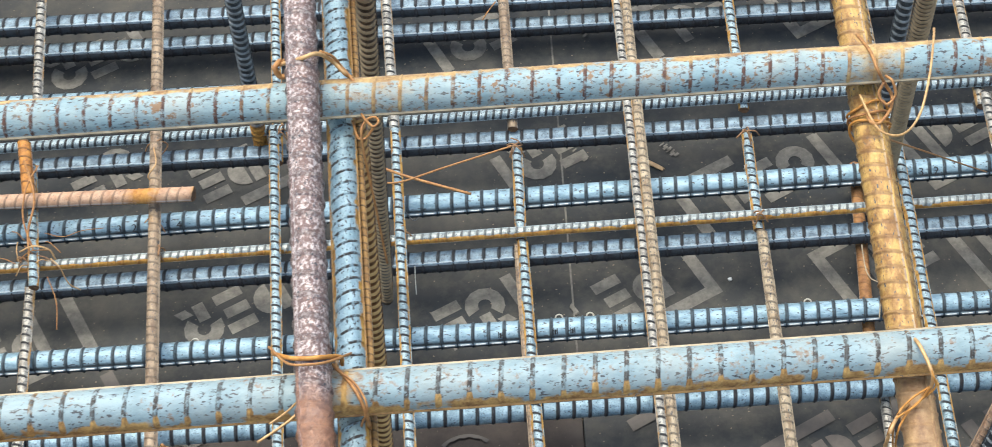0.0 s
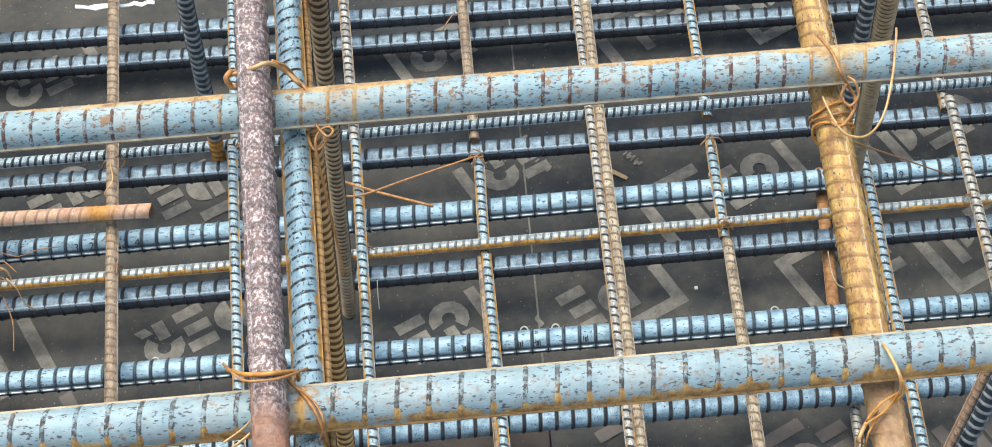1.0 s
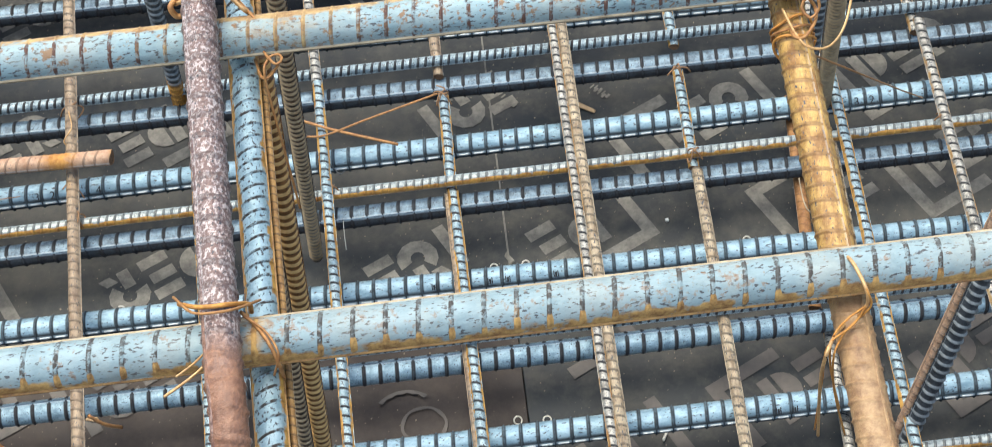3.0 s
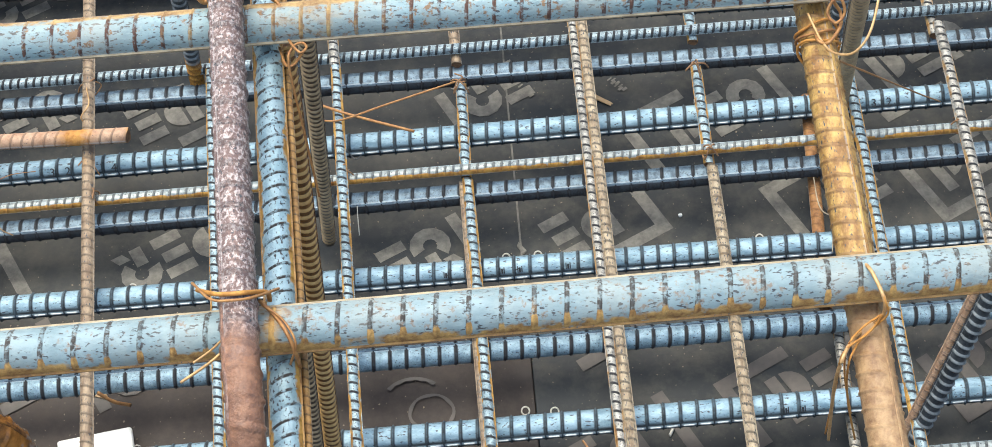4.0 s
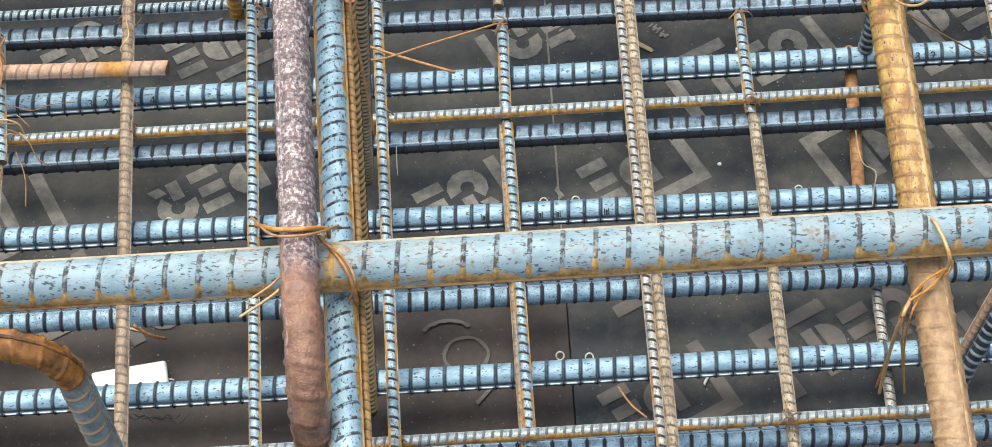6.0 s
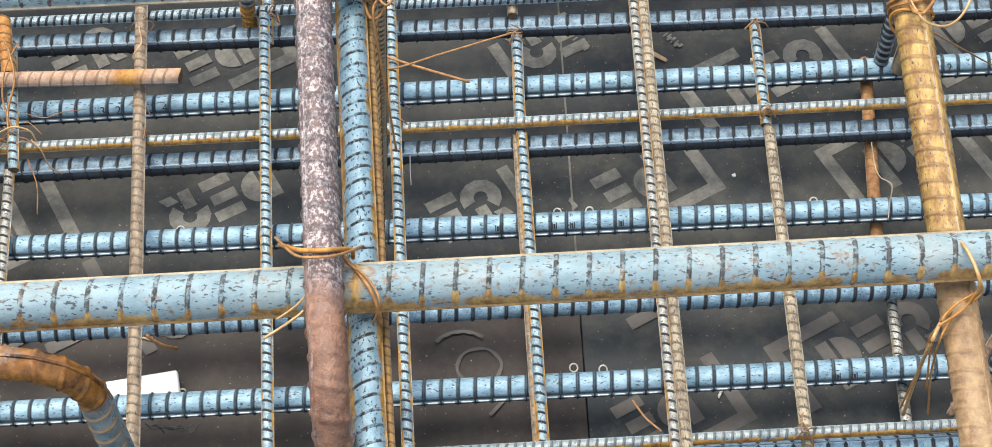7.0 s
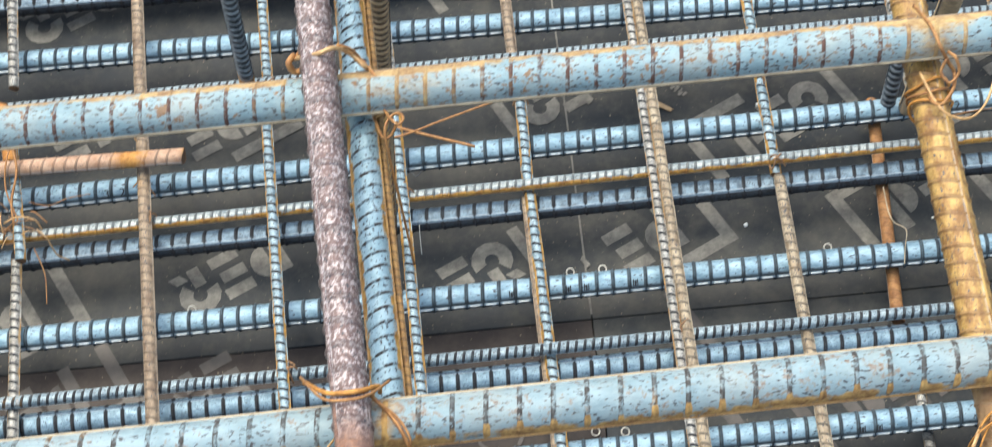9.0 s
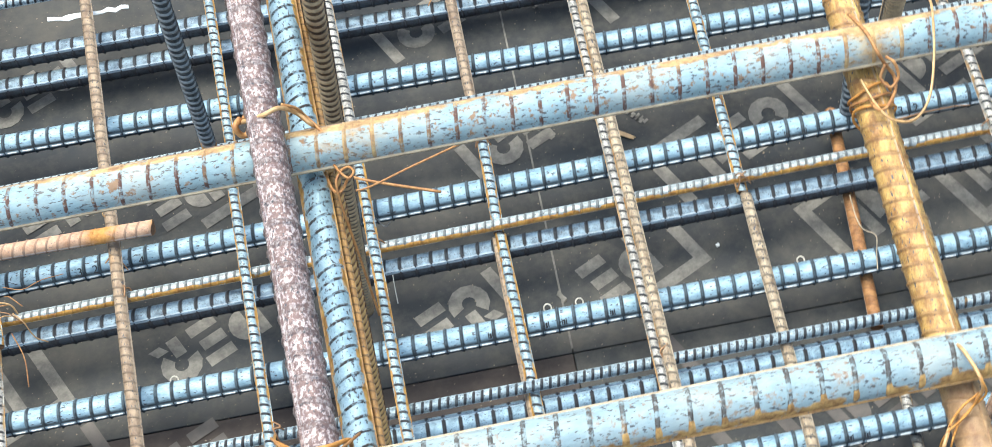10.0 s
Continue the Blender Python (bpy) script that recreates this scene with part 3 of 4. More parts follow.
# place of the first block's foot, turn, print, bracket, blocks that are not worn away
LOGOS = [
    (-0.380, -0.158, 27, mat_print, "", (1, 2, 3)),
    (-0.628, 0.061, 207, mat_print, "", (0, 1, 2)),
    (0.016, 0.035, 207, mat_print, "top", (0, 1)),
    (0.404, -0.060, 27, mat_print, "top", (0, 1)),
    (0.600, -0.015, 27, mat_print, "foot", (0, 1, 2)),
    (-1.034, -0.005, 207, mat_print, "top", (0, 1)),
    (-0.160, 0.644, 207, mat_print, "", (1, 2, 3)),
    (-0.905, 0.636, 207, mat_print, "", (0, 1, 2)),
    (0.129, 0.504, 27, mat_print, "top", (0, 1)),
    (0.355, 0.556, 27, mat_print, "foot", (0, 1)),
    (-0.048, 0.362, 207, mat_print, "", (1, 2, 3)),
    (0.179, 0.100, 27, mat_print, "top", (0, 1, 2, 3)),
    (0.545, 0.195, 27, mat_print, "foot", (0, 1, 2)),
    (-0.682, 0.334, 207, mat_print, "top", (0, 1)),
    (-1.030, 0.190, 27, mat_print, "", (1, 2)),
    (0.020, -0.380, 207, mat_print_faint, "top", (0, 1)),
    (0.279, -0.420, 27, mat_print_faint, "top", (0, 1, 2)),
    (-0.640, -0.130, 207, mat_print_faint, "", (1, 2, 3)),
    (-0.952, -0.161, 207, mat_print_faint, "top", (0, 1)),
    (-0.042, -0.161, 207, mat_print_faint, "top", ()),
    (0.560, -0.380, 27, mat_print_faint, "foot", (0, 1)),
]
for k, (x, y, a, m, c, shown) in enumerate(LOGOS):
    ob = part("printed_mark", logo_bm(c, shown), m, deck, "worn grey printed shapes")
    ob.matrix_world = pose(x, y, 0.0006 + 0.0001 * k, 0, 0, a)

# pale filler along the joint between two panels
bm = bmesh.new()
quad(bm, -0.1199, -0.16, 0.0032, 1.45)
part("joint_filler", bm, mat_print, deck, "pale filled joint").location.z = 0.0030

# small maker's print: short slanting bars
for x, y in [(-0.077, 0.556), (0.064, 0.267), (-0.098, 0.269), (-0.67, 0.313), (0.057, 0.269)]:
    bm = bmesh.new()
    for k in range(4):
        quad(bm, 0.009 * k, 0, 0.003 + 0.002 * (k % 2), 0.010)
    part("small_print", bm, mat_print, deck, "small worn print").matrix_world = pose(x, y, 0.0029, 0, 0, -52)

# chalk circle and stroke
def band(r, w, a0, a1, n=28):
    bm = bmesh.new()
    v = [[bm.verts.new((q * math.cos(radians(a0 + (a1 - a0) * i / n)) * 1.1, q * math.sin(radians(a0 + (a1 - a0) * i / n)), 0)) for q in (r - w / 2 - 0.001 * math.sin(i), r + w / 2)] for i in range(n + 1)]
    for p, q in zip(v, v[1:]):
        bm.faces.new((p[0], p[1], q[1], q[0]))
    return bm


part("chalk_mark", band(0.031, 0.005, -40, 235), mat_chalk, deck, "faint chalk circle").matrix_world = pose(-0.280, -0.352, 0.0034)
part("chalk_mark", band(0.046, 0.006, 48, 140), mat_chalk, deck, "faint chalk stroke").matrix_world = pose(-0.307, -0.336, 0.0040)
bm = bmesh.new()
quad(bm, -0.038, -0.003, 0.076, 0.006)
part("chalk_mark", bm, mat_chalk, deck, "faint chalk stroke").matrix_world = pose(-0.241, -0.408, 0.0040, 0, 0, 48)
part("chalk_mark", band(0.034, 0.006, 20, 300), mat_chalk, deck, "faint chalk circle").matrix_world = pose(-0.69, -0.58, 0.0034)

# ---- lower mat: 32 mm bars along x ----
XL, XR = -1.30, 1.05
LOWER = [(0.573, 0.549, "d"), (0.384, 0.357, "b"), (0.245, 0.239, "d"), (0.108, 0.123, "b"), (-0.005, 0.004, "e"),
         (-0.150, -0.148, "b"), (-0.297, -0.287, "m"), (-0.436, -0.426, "b"), (-0.552, -0.553, "m")]


# under sets how dark the shade painted on the underside is
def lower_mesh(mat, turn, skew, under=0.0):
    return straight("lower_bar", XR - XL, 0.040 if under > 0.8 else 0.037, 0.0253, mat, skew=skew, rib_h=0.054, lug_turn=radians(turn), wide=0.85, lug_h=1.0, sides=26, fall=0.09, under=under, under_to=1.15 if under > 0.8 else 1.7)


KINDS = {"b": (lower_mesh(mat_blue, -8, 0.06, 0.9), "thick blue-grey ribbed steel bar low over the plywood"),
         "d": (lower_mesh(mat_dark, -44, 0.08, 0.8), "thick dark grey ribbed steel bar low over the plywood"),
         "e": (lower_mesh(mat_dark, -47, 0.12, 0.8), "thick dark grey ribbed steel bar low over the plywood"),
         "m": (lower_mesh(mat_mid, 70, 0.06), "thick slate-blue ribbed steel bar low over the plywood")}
for yl, yr, look_of in LOWER:
    me, words = KINDS[look_of]
    k = (yr - yl) / 1.4
    low = -0.001 * (look_of == "b")
    bar = lay("reinforcing_bar", me, (XL, yl - low + k * (XL + 0.9), 0.08), (XR, yl - low + k * (XR + 0.9), 0.08), words, group="lower bars lengthwise")
    # near rib in pale dashes, the glint painted into its colour
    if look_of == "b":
        long_ribs(bar, XR - XL, 0.040, -8, (mat_rib_glint, mat_brown), 0.0253, 0.06)
    else:
        long_ribs(bar, XR - XL, 0.037, {"d": -44, "e": -47, "m": 70}[look_of], (mat_dark, mat_dark), size=(0.0026, 0.0012))

under_bar = lay("reinforcing_bar", KINDS["d"][0], (XL, 0.540, 0.046), (XR, 0.515, 0.046), KINDS["d"][1], group="lower bars lengthwise")
long_ribs(under_bar, XR - XL, 0.037, -44, (mat_dark, mat_dark), size=(0.0026, 0.0012))

# the number rolled into two of the bars
def rolled_mark(text, x, y, z, size=0.019):
    cu = bpy.data.curves.new("rolled_mark", "FONT")
    cu.body, cu.size, cu.extrude, cu.align_x, cu.align_y = text, size, 0.0007, "CENTER", "CENTER"
    tmp = bpy.data.objects.new("rolled_mark", cu)
    scene.collection.objects.link(tmp)
    bpy.context.view_layer.update()
    me = bpy.data.meshes.new_from_object(tmp.evaluated_get(bpy.context.evaluated_depsgraph_get()))
    bpy.data.objects.remove(tmp)
    me.materials.clear()
    me.materials.append(mat_mark)
    ob = new("rolled_mark", me)
    ob.matrix_world = pose(x, y, z, 38, 0, 0)
    return ob


bars = [o for o in scene.objects if o.name.startswith("reinforcing_bar")]
for bar_index, x, text in ((3, -0.875, "3"), (3, -0.875 + 0.0253, "2"), (3, -0.875 + 0.1012, "4"), (3, 0.482, "3"), (3, 0.482 + 0.0253, "2")):
    o = rolled_mark(text, x, 0.1156 + 0.0107 * x - 0.0129, 0.08 + 0.0166)
    m = o.matrix_world.copy()
    o.parent = bars[bar_index]
    o.matrix_parent_inverse = bars[bar_index].matrix_world.inverted()
    o.matrix_basis = m

# unreadable rolled marks: short raised strokes
for bar_index, x in [(5, -0.242), (5, -0.154), (5, -0.126), (5, -0.05), (3, 0.292), (3, 0.321), (7, 0.25), (7, 0.275), (3, -0.989), (3, -0.96)]:
    bm = bmesh.new()
    for k, w in ((-1, 0.0016), (0, 0.0030), (1, 0.0016)):
        box_bm(bm, 0.0032 * k - w / 2, 0.0032 * k + w / 2, -0.005, 0.005 - 0.002 * (k == 0), -0.0004, 0.0004)
    ob = part("rolled_mark", bm, mat_mark, bars[bar_index])
    y0 = bars[bar_index].matrix_world.translation.y
    ob.matrix_parent_inverse = bars[bar_index].matrix_world.inverted()
    ob.matrix_basis = pose(x, y0 - 0.0128, 0.08 + 0.0164, 38, 0, 0)

# ---- thin bars along x ----
thin_x = straight("thin_bar", 2.3, 0.0168, 0.0130, mat_thin_rust, skew=0.2, sides=16, rib_h=0.08, lug_turn=0.4, wide=1.5, fall=0.09, top=0.9)
thin_xb = straight("thin_bar", 2.3, 0.0168, 0.0130, mat_thin_plain, skew=0.2, sides=16, rib_h=0.08, lug_turn=0.4, wide=1.5, fall=0.09, top=0.9)
for y0, y1, me, words in ((0.262, 0.272, thin_xb, "thin blue-grey ribbed bar across the lower mat"), (0.010, 0.026, thin_x, "thin ribbed bar, ochre rust along one side"),
                          (-0.279, -0.271, thin_xb, "thin blue-grey ribbed bar across the lower mat"), (0.665, 0.655, thin_xb, "thin blue-grey ribbed bar across the lower mat"), (-0.558, -0.540, thin_x, "thin ribbed bar, ochre rust along one side")):
    k = (y1 - y0) / 1.6
    bar = lay("thin_reinforcing_bar", me, (-1.3, y0 + k * (-0.2), 0.123), (1.0, y0 + k * 2.1, 0.123), words, group="thin bars lengthwise")
    long_ribs(bar, 2.3, 0.0168, 23, (mat_brown if me is thin_x else mat_thin_plain, mat_thin_plain), size=(0.0022, 0.0010))

# ---- thin bars along y ----
def thin(x0, y0, x1, y1, z, mat, label, d=0.0175, z1=None):
    bar = between("thin_cross_bar", (x0, y0, z), (x1, y1, z if z1 is None else z1), d, 0.0155, mat, label, group="thin bars crosswise", sides=18, rib_h=0.06, skew=0.3, wide=1.1, fall=0.09, top=1.0, lug_turn=0.2, tick=True)
    return long_ribs(bar, math.dist((x0, y0, z), (x1, y1, z if z1 is None else z1)), d, 11.5, (mat, mat), size=(0.0022, 0.0010))


TAN_T = "thin tan-brown rusty ribbed cross bar"
BLUE_T, RUST_T, GREY_T = "thin blue-grey ribbed cross bar", "thin brown rusty ribbed cross bar", "thin grey ribbed cross bar with rust stains"
thin(-0.845, 0.95, -0.760, -0.95, 0.139, mat_brown, RUST_T, 0.0205)
thin(-0.632, 0.95, -0.606, 0.20, 0.112, mat_thin, BLUE_T)
thin(-0.611, 0.25, -0.572, -0.95, 0.137, mat_thin, BLUE_T)
thin(-0.609, 0.03, -0.582, -0.95, 0.101, mat_brown, RUST_T, 0.009)
thin(-0.430, 0.95, -0.403, 0.235, 0.139, mat_grey, GREY_T)
thin(-0.402, 0.24, -0.376, -0.95, 0.139, mat_thin, BLUE_T)
thin(-0.206, 0.95, -0.201, 0.245, 0.107, mat_brown, RUST_T)
thin(-0.196, 0.205, -0.199, 0.012, 0.107, mat_thin, BLUE_T)
thin(-0.197, 0.010, -0.186, -0.95, 0.107, mat_thin, BLUE_T)
thin(-0.207, 0.010, -0.196, -0.95, 0.101, mat_brown, RUST_T, 0.009)
thin(0.000, 0.95, -0.005, -0.95, 0.139, mat_grey, GREY_T, 0.0145)
thin(0.0160, 0.95, 0.0110, -0.95, 0.1395, mat_tanbar, TAN_T, 0.0165)
thin(0.206, 0.95, 0.200, 0.255, 0.107, mat_thin, BLUE_T)
thin(0.198, 0.205, 0.194, 0.002, 0.107, mat_thin, BLUE_T)
thin(0.198, 0.000, 0.184, -0.95, 0.107, mat_tanbar, TAN_T)
thin(0.441, 0.95, 0.438, 0.10, 0.107, mat_grey, GREY_T)
thin(0.441, 0.20, 0.419, -0.95, 0.139, mat_thin, BLUE_T)
thin(0.620, 0.95, 0.606, 0.23, 0.107, mat_grey, GREY_T)
thin(0.607, 0.235, 0.590, -0.95, 0.139, mat_grey, GREY_T)
thin(-1.065, 0.95, -1.024, 0.29, 0.139, mat_grey, GREY_T)
thin(-1.020, 0.20, -0.993, -0.05, 0.150, mat_thin, BLUE_T)
thin(-1.012, -0.02, -0.985, -0.95, 0.107, mat_grey, GREY_T)
between("starter_bar", (-1.032, 0.235, 0.17), (-1.012, 0.120, 0.17), 0.0225, 0.018, mat_flame, "short thick orange-rusted bar end", sides=18)
between("loose_bar", (-1.30, 0.118, 0.170), (-0.735, 0.104, 0.170), 0.0265, 0.018, mat_loose, "orange rusted bar with a cut end lying on the mat", sides=20, rib_h=0.03)

# ---- upper layer ----
front_bar = between("top_bar", (-1.6, -0.8985, 1.2), (1.3, -0.8650, 1.2), 0.0410, 0.0279, mat_front, "thick pale blue ribbed bar, ochre rust along its underside", "top bars lengthwise", skew=0.10, sides=32, rib_h=0.022, lug_turn=radians(20), lug_h=2.2, wide=0.75, fall=0.03, foot_at=2.82)
long_ribs(front_bar, (Vector((-1.6, -0.8985, 1.2)) - Vector((1.3, -0.8650, 1.2))).length, 0.0410, 20, (mat_edgebar, mat_tan), size=(0.004, 0.0018))
rear_bar = between("top_bar", (-1.6, -0.5490, 1.2), (1.3, -0.5420, 1.2), 0.0405, 0.0262, mat_rear, "thick pale blue ribbed bar, rust along its top", "top bars lengthwise", skew=0.10, sides=32, rib_h=0.022, lug_turn=radians(14), wide=0.65, fall=0.03)
long_ribs(rear_bar, (Vector((-1.6, -0.5490, 1.2)) - Vector((1.3, -0.5420, 1.2))).length, 0.0405, 14, (mat_tan, mat_brown), size=(0.004, 0.0018))
py = lambda y: -0.4328 - 0.0421 * y
TAIL = [(py(0.9), 0.9, 1.2365), (py(-0.94), -0.94, 1.2365), *arc((py(-1.0), -0.955, 1.1715), 0.065, 90, 180, (0, 1, 0), (0, 0, 1), 14)[1:], (py(-1.02), -1.02, 0.15)]
tail = rib_bar("purple_bar", TAIL, 0.0335, 0.0225, mat_purple, ref=(1, 0, 0), skew=0.2, sides=28, rib_h=0.045, lug_turn=radians(50), wide=1.6)
swept_ribs(tagged(new("bent_bar", tail), "thick purple-brown rusted bar, bent down at its end", "rebar"), TAIL, 0.0335, (1, 0, 0), radians(50), mat_purple)
side = between("side_bar", (-0.4315, 0.9, 1.1645), (-0.3420, -1.6, 1.1645), 0.0275, 0.0142, mat_side, "blue ribbed bar beside a rusted one", skew=-0.35, sides=24, rib_h=0.05, lug_turn=radians(0), wide=1.0, tick=True)
long_ribs(side, 2.5006, 0.0275, 0, (mat_edgebar, mat_edgebar), size=(0.003, 0.0016))
between("edge_bar", (-0.4143, 0.9, 1.154), (-0.3248, -1.6, 1.154), 0.0066, 0.009, mat_edgebar, "thin ochre-rusted bar alongside a blue one", sides=12)
ochre = between("yellow_bar", (0.167 + 0.028 * 0.9, 0.9, 1.161), (0.167 - 0.028 * 1.6, -1.6, 1.161), 0.0350, 0.0170, mat_yellow, "thick yellow-ochre rusted ribbed bar", skew=0.3, sides=28, rib_h=0.030, lug_turn=radians(60), wide=1.1, fall=0.10)
long_ribs(ochre, 2.501, 0.0360, 60, (mat_yellow, mat_yellow), size=(0.003, 0.0010))
LEG = [(-1.6, -0.954, 1.222), (-0.675, -0.952, 1.222), *arc((-0.667, -0.952, 1.152), 0.07, 90, 0, (1, 0, 0), (0, 0, 1), 14)[1:], (-0.597, -0.952, 0.15)]
mate = between("mate_bar", (0.1649, -0.70, 1.134), (0.1250, -1.6, 1.134), 0.0170, 0.0125, mat_tanbar, "thin tan-brown rusted bar beside a thick yellow one", skew=0.3, sides=18, rib_h=0.06)
long_ribs(mate, math.dist((0.1649, -0.70), (0.1250, -1.6)), 0.0170, 40, (mat_tanbar, mat_tanbar), size=(0.0022, 0.0010))
leg = rib_bar("elbow_bar", LEG, 0.0285, 0.0225, mat_elbow, ref=(0, 1, 0), skew=0.4, sides=28, rib_h=0.045, wide=1.3)
swept_ribs(tagged(new("bent_bar", leg), "thick dark brown bar with orange rust, bent down", "rebar"), LEG, 0.0285, (0, 1, 0), 0.0, mat_elbow)

# ---- upright links ----
UP_T = "upright ribbed link bar, dark with brown rust"
def upright(a, b, d, mat, label=UP_T):
    bar = between("link_bar", a, b, d, 0.0158, mat, label, "upright links", sides=20, rib_h=0.10, skew=0.15, lug_turn=0.0, wide=1.9)
    return long_ribs(bar, math.dist(a, b), d, 0, (mat, mat), size=(0.0030, 0.0018))


upright((-0.367, -0.532, 1.162), (-0.427, -0.462, 0.05), 0.0240, mat_linkrust, "upright orange-brown ribbed link bar")
upright((-0.386, -0.560, 1.080), (-0.450, -0.475, 0.05), 0.0190, mat_darkrust, "upright dark link bar beside a rusty one")
upright((-0.3426, -0.418, 1.36), (-0.428, -0.050, 0.05), 0.0210, mat_darkrust)
upright((0.403, 0.118, 1.15), (0.397, 0.126, 0.09), 0.023, mat_link)
upright((0.264, -0.350, 1.15), (0.428, 0.120, 0.08), 0.0245, mat_darkrust)
upright((0.650, -0.300, 1.13), (0.424, -0.513, 0.08), 0.0255, mat_link)
upright((0.636, -0.290, 1.13), (0.410, -0.503, 0.08), 0.014, mat_orange, "thin orange-rusted upright bar")
upright((-0.590, 0.150, 1.15), (-0.643, 0.270, 0.06), 0.0235, mat_linkfoot, "upright black ribbed link bar with an orange foot")
between("loose_bar", (0.384, 0.165, 0.050), (0.347, -0.250, 0.050), 0.021, 0.0145, mat_foot, "short orange-rusted bar lying under the mat", sides=18, rib_h=0.03)
between("loose_bar", (0.361, -0.274, 0.046), (0.351, -0.514, 0.046), 0.0165, 0.0125, mat_grey, "short grey ribbed bar lying under the mat", sides=18, rib_h=0.06, tick=True)

# ---- ties and small things ----
def tie(pts, d=0.0022, mat=None, label="rusty tie wire twisted round the bars"):
    return tagged(new("tie_wire", wire_mesh("tie_wire", pts, d, mat or mat_wire)), label, "wire", "tie wires")


tie([(-0.43, 0.144, 0.16), (-0.376, 0.117, 0.16), (-0.277, 0.079, 0.155)], 0.005, mat_wire)
tie([(-0.429, 0.111, 0.16), (-0.392, 0.108, 0.162), (-0.322, 0.131, 0.162), (-0.206, 0.169, 0.16)], 0.0035, mat_wire)
tie([(0.147, -0.506, 1.2), (0.15, -0.547, 1.224), (0.154, -0.572, 1.224), (0.163, -0.575, 1.205), (0.171, -0.578, 1.19), (0.167, -0.595, 1.19), (0.153, -0.612, 1.19), (0.144, -0.607, 1.19), (0.152, -0.56, 1.16)], 0.0035, mat_wire)
tie([(0.14, -0.575, 1.19), (0.147, -0.608, 1.19), (0.154, -0.632, 1.2), (0.167, -0.649, 1.22), (0.182, -0.638, 1.235), (0.198, -0.596, 1.24), (0.212, -0.545, 1.235), (0.225, -0.504, 1.2)], 0.0025, mat_straw)
tie([(0.155, -0.603, 1.16), (0.185, -0.567, 1.1), (0.305, -0.367, 0.8), (0.469, -0.103, 0.4), (0.558, 0.026, 0.2)], 0.0022, mat_wire)
tie([(0.164, -0.569, 1.21), (0.169, -0.578, 1.212), (0.172, -0.586, 1.2), (0.163, -0.593, 1.195), (0.156, -0.584, 1.2), (0.161, -0.577, 1.21)], 0.003, mat_wire)
tie([(0.137, -0.85, 1.185), (0.138, -0.88, 1.222), (0.144, -0.905, 1.224), (0.147, -0.916, 1.215), (0.147, -0.913, 1.19), (0.14, -0.909, 1.17), (0.122, -0.926, 1.18), (0.107, -0.95, 1.18), (0.114, -0.934, 1.1), (0.142, -0.883, 0.9)], 0.0034, mat_straw)
tie([(0.149, -0.909, 1.19), (0.131, -0.918, 1.185), (0.117, -0.932, 1.18), (0.127, -0.916, 1.1), (0.169, -0.856, 0.9)], 0.0020, mat_orangewire)
tie([(-0.437, -0.838, 1.2), (-0.415, -0.875, 1.252), (-0.401, -0.879, 1.256), (-0.385, -0.877, 1.253), (-0.374, -0.858, 1.22), (-0.374, -0.854, 1.2)], 0.0042, mat_orangewire)
tie([(-0.438, -0.843, 1.22), (-0.417, -0.88, 1.252), (-0.399, -0.886, 1.257), (-0.38, -0.88, 1.25), (-0.365, -0.849, 1.21)], 0.0025, mat_wire)
tie([(-0.38, -0.868, 1.225), (-0.367, -0.883, 1.222), (-0.356, -0.903, 1.222), (-0.351, -0.913, 1.2), (-0.354, -0.898, 1.15), (-0.354, -0.919, 1.13)], 0.0035, mat_wire)
tie([(-0.378, -0.872, 1.224), (-0.36, -0.889, 1.224), (-0.35, -0.91, 1.22), (-0.358, -0.913, 1.19)], 0.0022, mat_wire)
tie([(-0.408, -0.906, 1.222), (-0.413, -0.918, 1.225), (-0.426, -0.929, 1.225), (-0.445, -0.942, 1.225)], 0.0025, mat_straw)
tie([(-0.411, -0.902, 1.222), (-0.42, -0.917, 1.23), (-0.433, -0.93, 1.235)], 0.002, mat_straw)
tie([(-0.434, -0.518, 1.225), (-0.408, -0.537, 1.255), (-0.393, -0.533, 1.256), (-0.381, -0.522, 1.23), (-0.37, -0.531, 1.222), (-0.363, -0.522, 1.2)], 0.0045, mat_straw)
tie([(-0.391, -0.525, 1.25), (-0.38, -0.524, 1.24), (-0.373, -0.521, 1.22), (-0.358, -0.543, 1.215), (-0.352, -0.547, 1.19)], 0.003, mat_wire)
tie([(-0.433, -0.517, 1.23), (-0.438, -0.526, 1.23), (-0.434, -0.529, 1.22), (-0.427, -0.527, 1.22), (-0.425, -0.518, 1.225), (-0.43, -0.516, 1.23)], 0.006, mat_wire)
tie([(0.14, -0.885, 1.224), (0.146, -0.913, 1.222), (0.15, -0.918, 1.205), (0.14, -0.919, 1.185), (0.126, -0.93, 1.18), (0.116, -0.946, 1.17), (0.136, -0.917, 1.05), (0.179, -0.861, 0.85)], 0.0020, mat_orangewire)
tie([(0.149, -0.914, 1.205), (0.136, -0.923, 1.185), (0.112, -0.938, 1.18), (0.117, -0.928, 1.1), (0.14, -0.876, 0.9)], 0.0020, mat_orangewire)
tie([(-0.968, -0.0, 0.16), (-0.954, -0.013, 0.15), (-0.945, -0.025, 0.12), (-0.93, -0.026, 0.1)], 0.0022, mat_straw)
tie([(-0.982, 0.051, 0.16), (-0.951, 0.041, 0.16), (-0.924, 0.058, 0.15), (-0.893, 0.075, 0.13)], 0.0014, mat_wire)
tie([(-0.976, -0.023, 0.14), (-0.963, -0.059, 0.12), (-0.963, -0.101, 0.1)], 0.002, mat_wire)
tie([(-0.057, -0.473, 0.11), (-0.041, -0.507, 0.12), (-0.021, -0.531, 0.125)], 0.003, mat_wire)
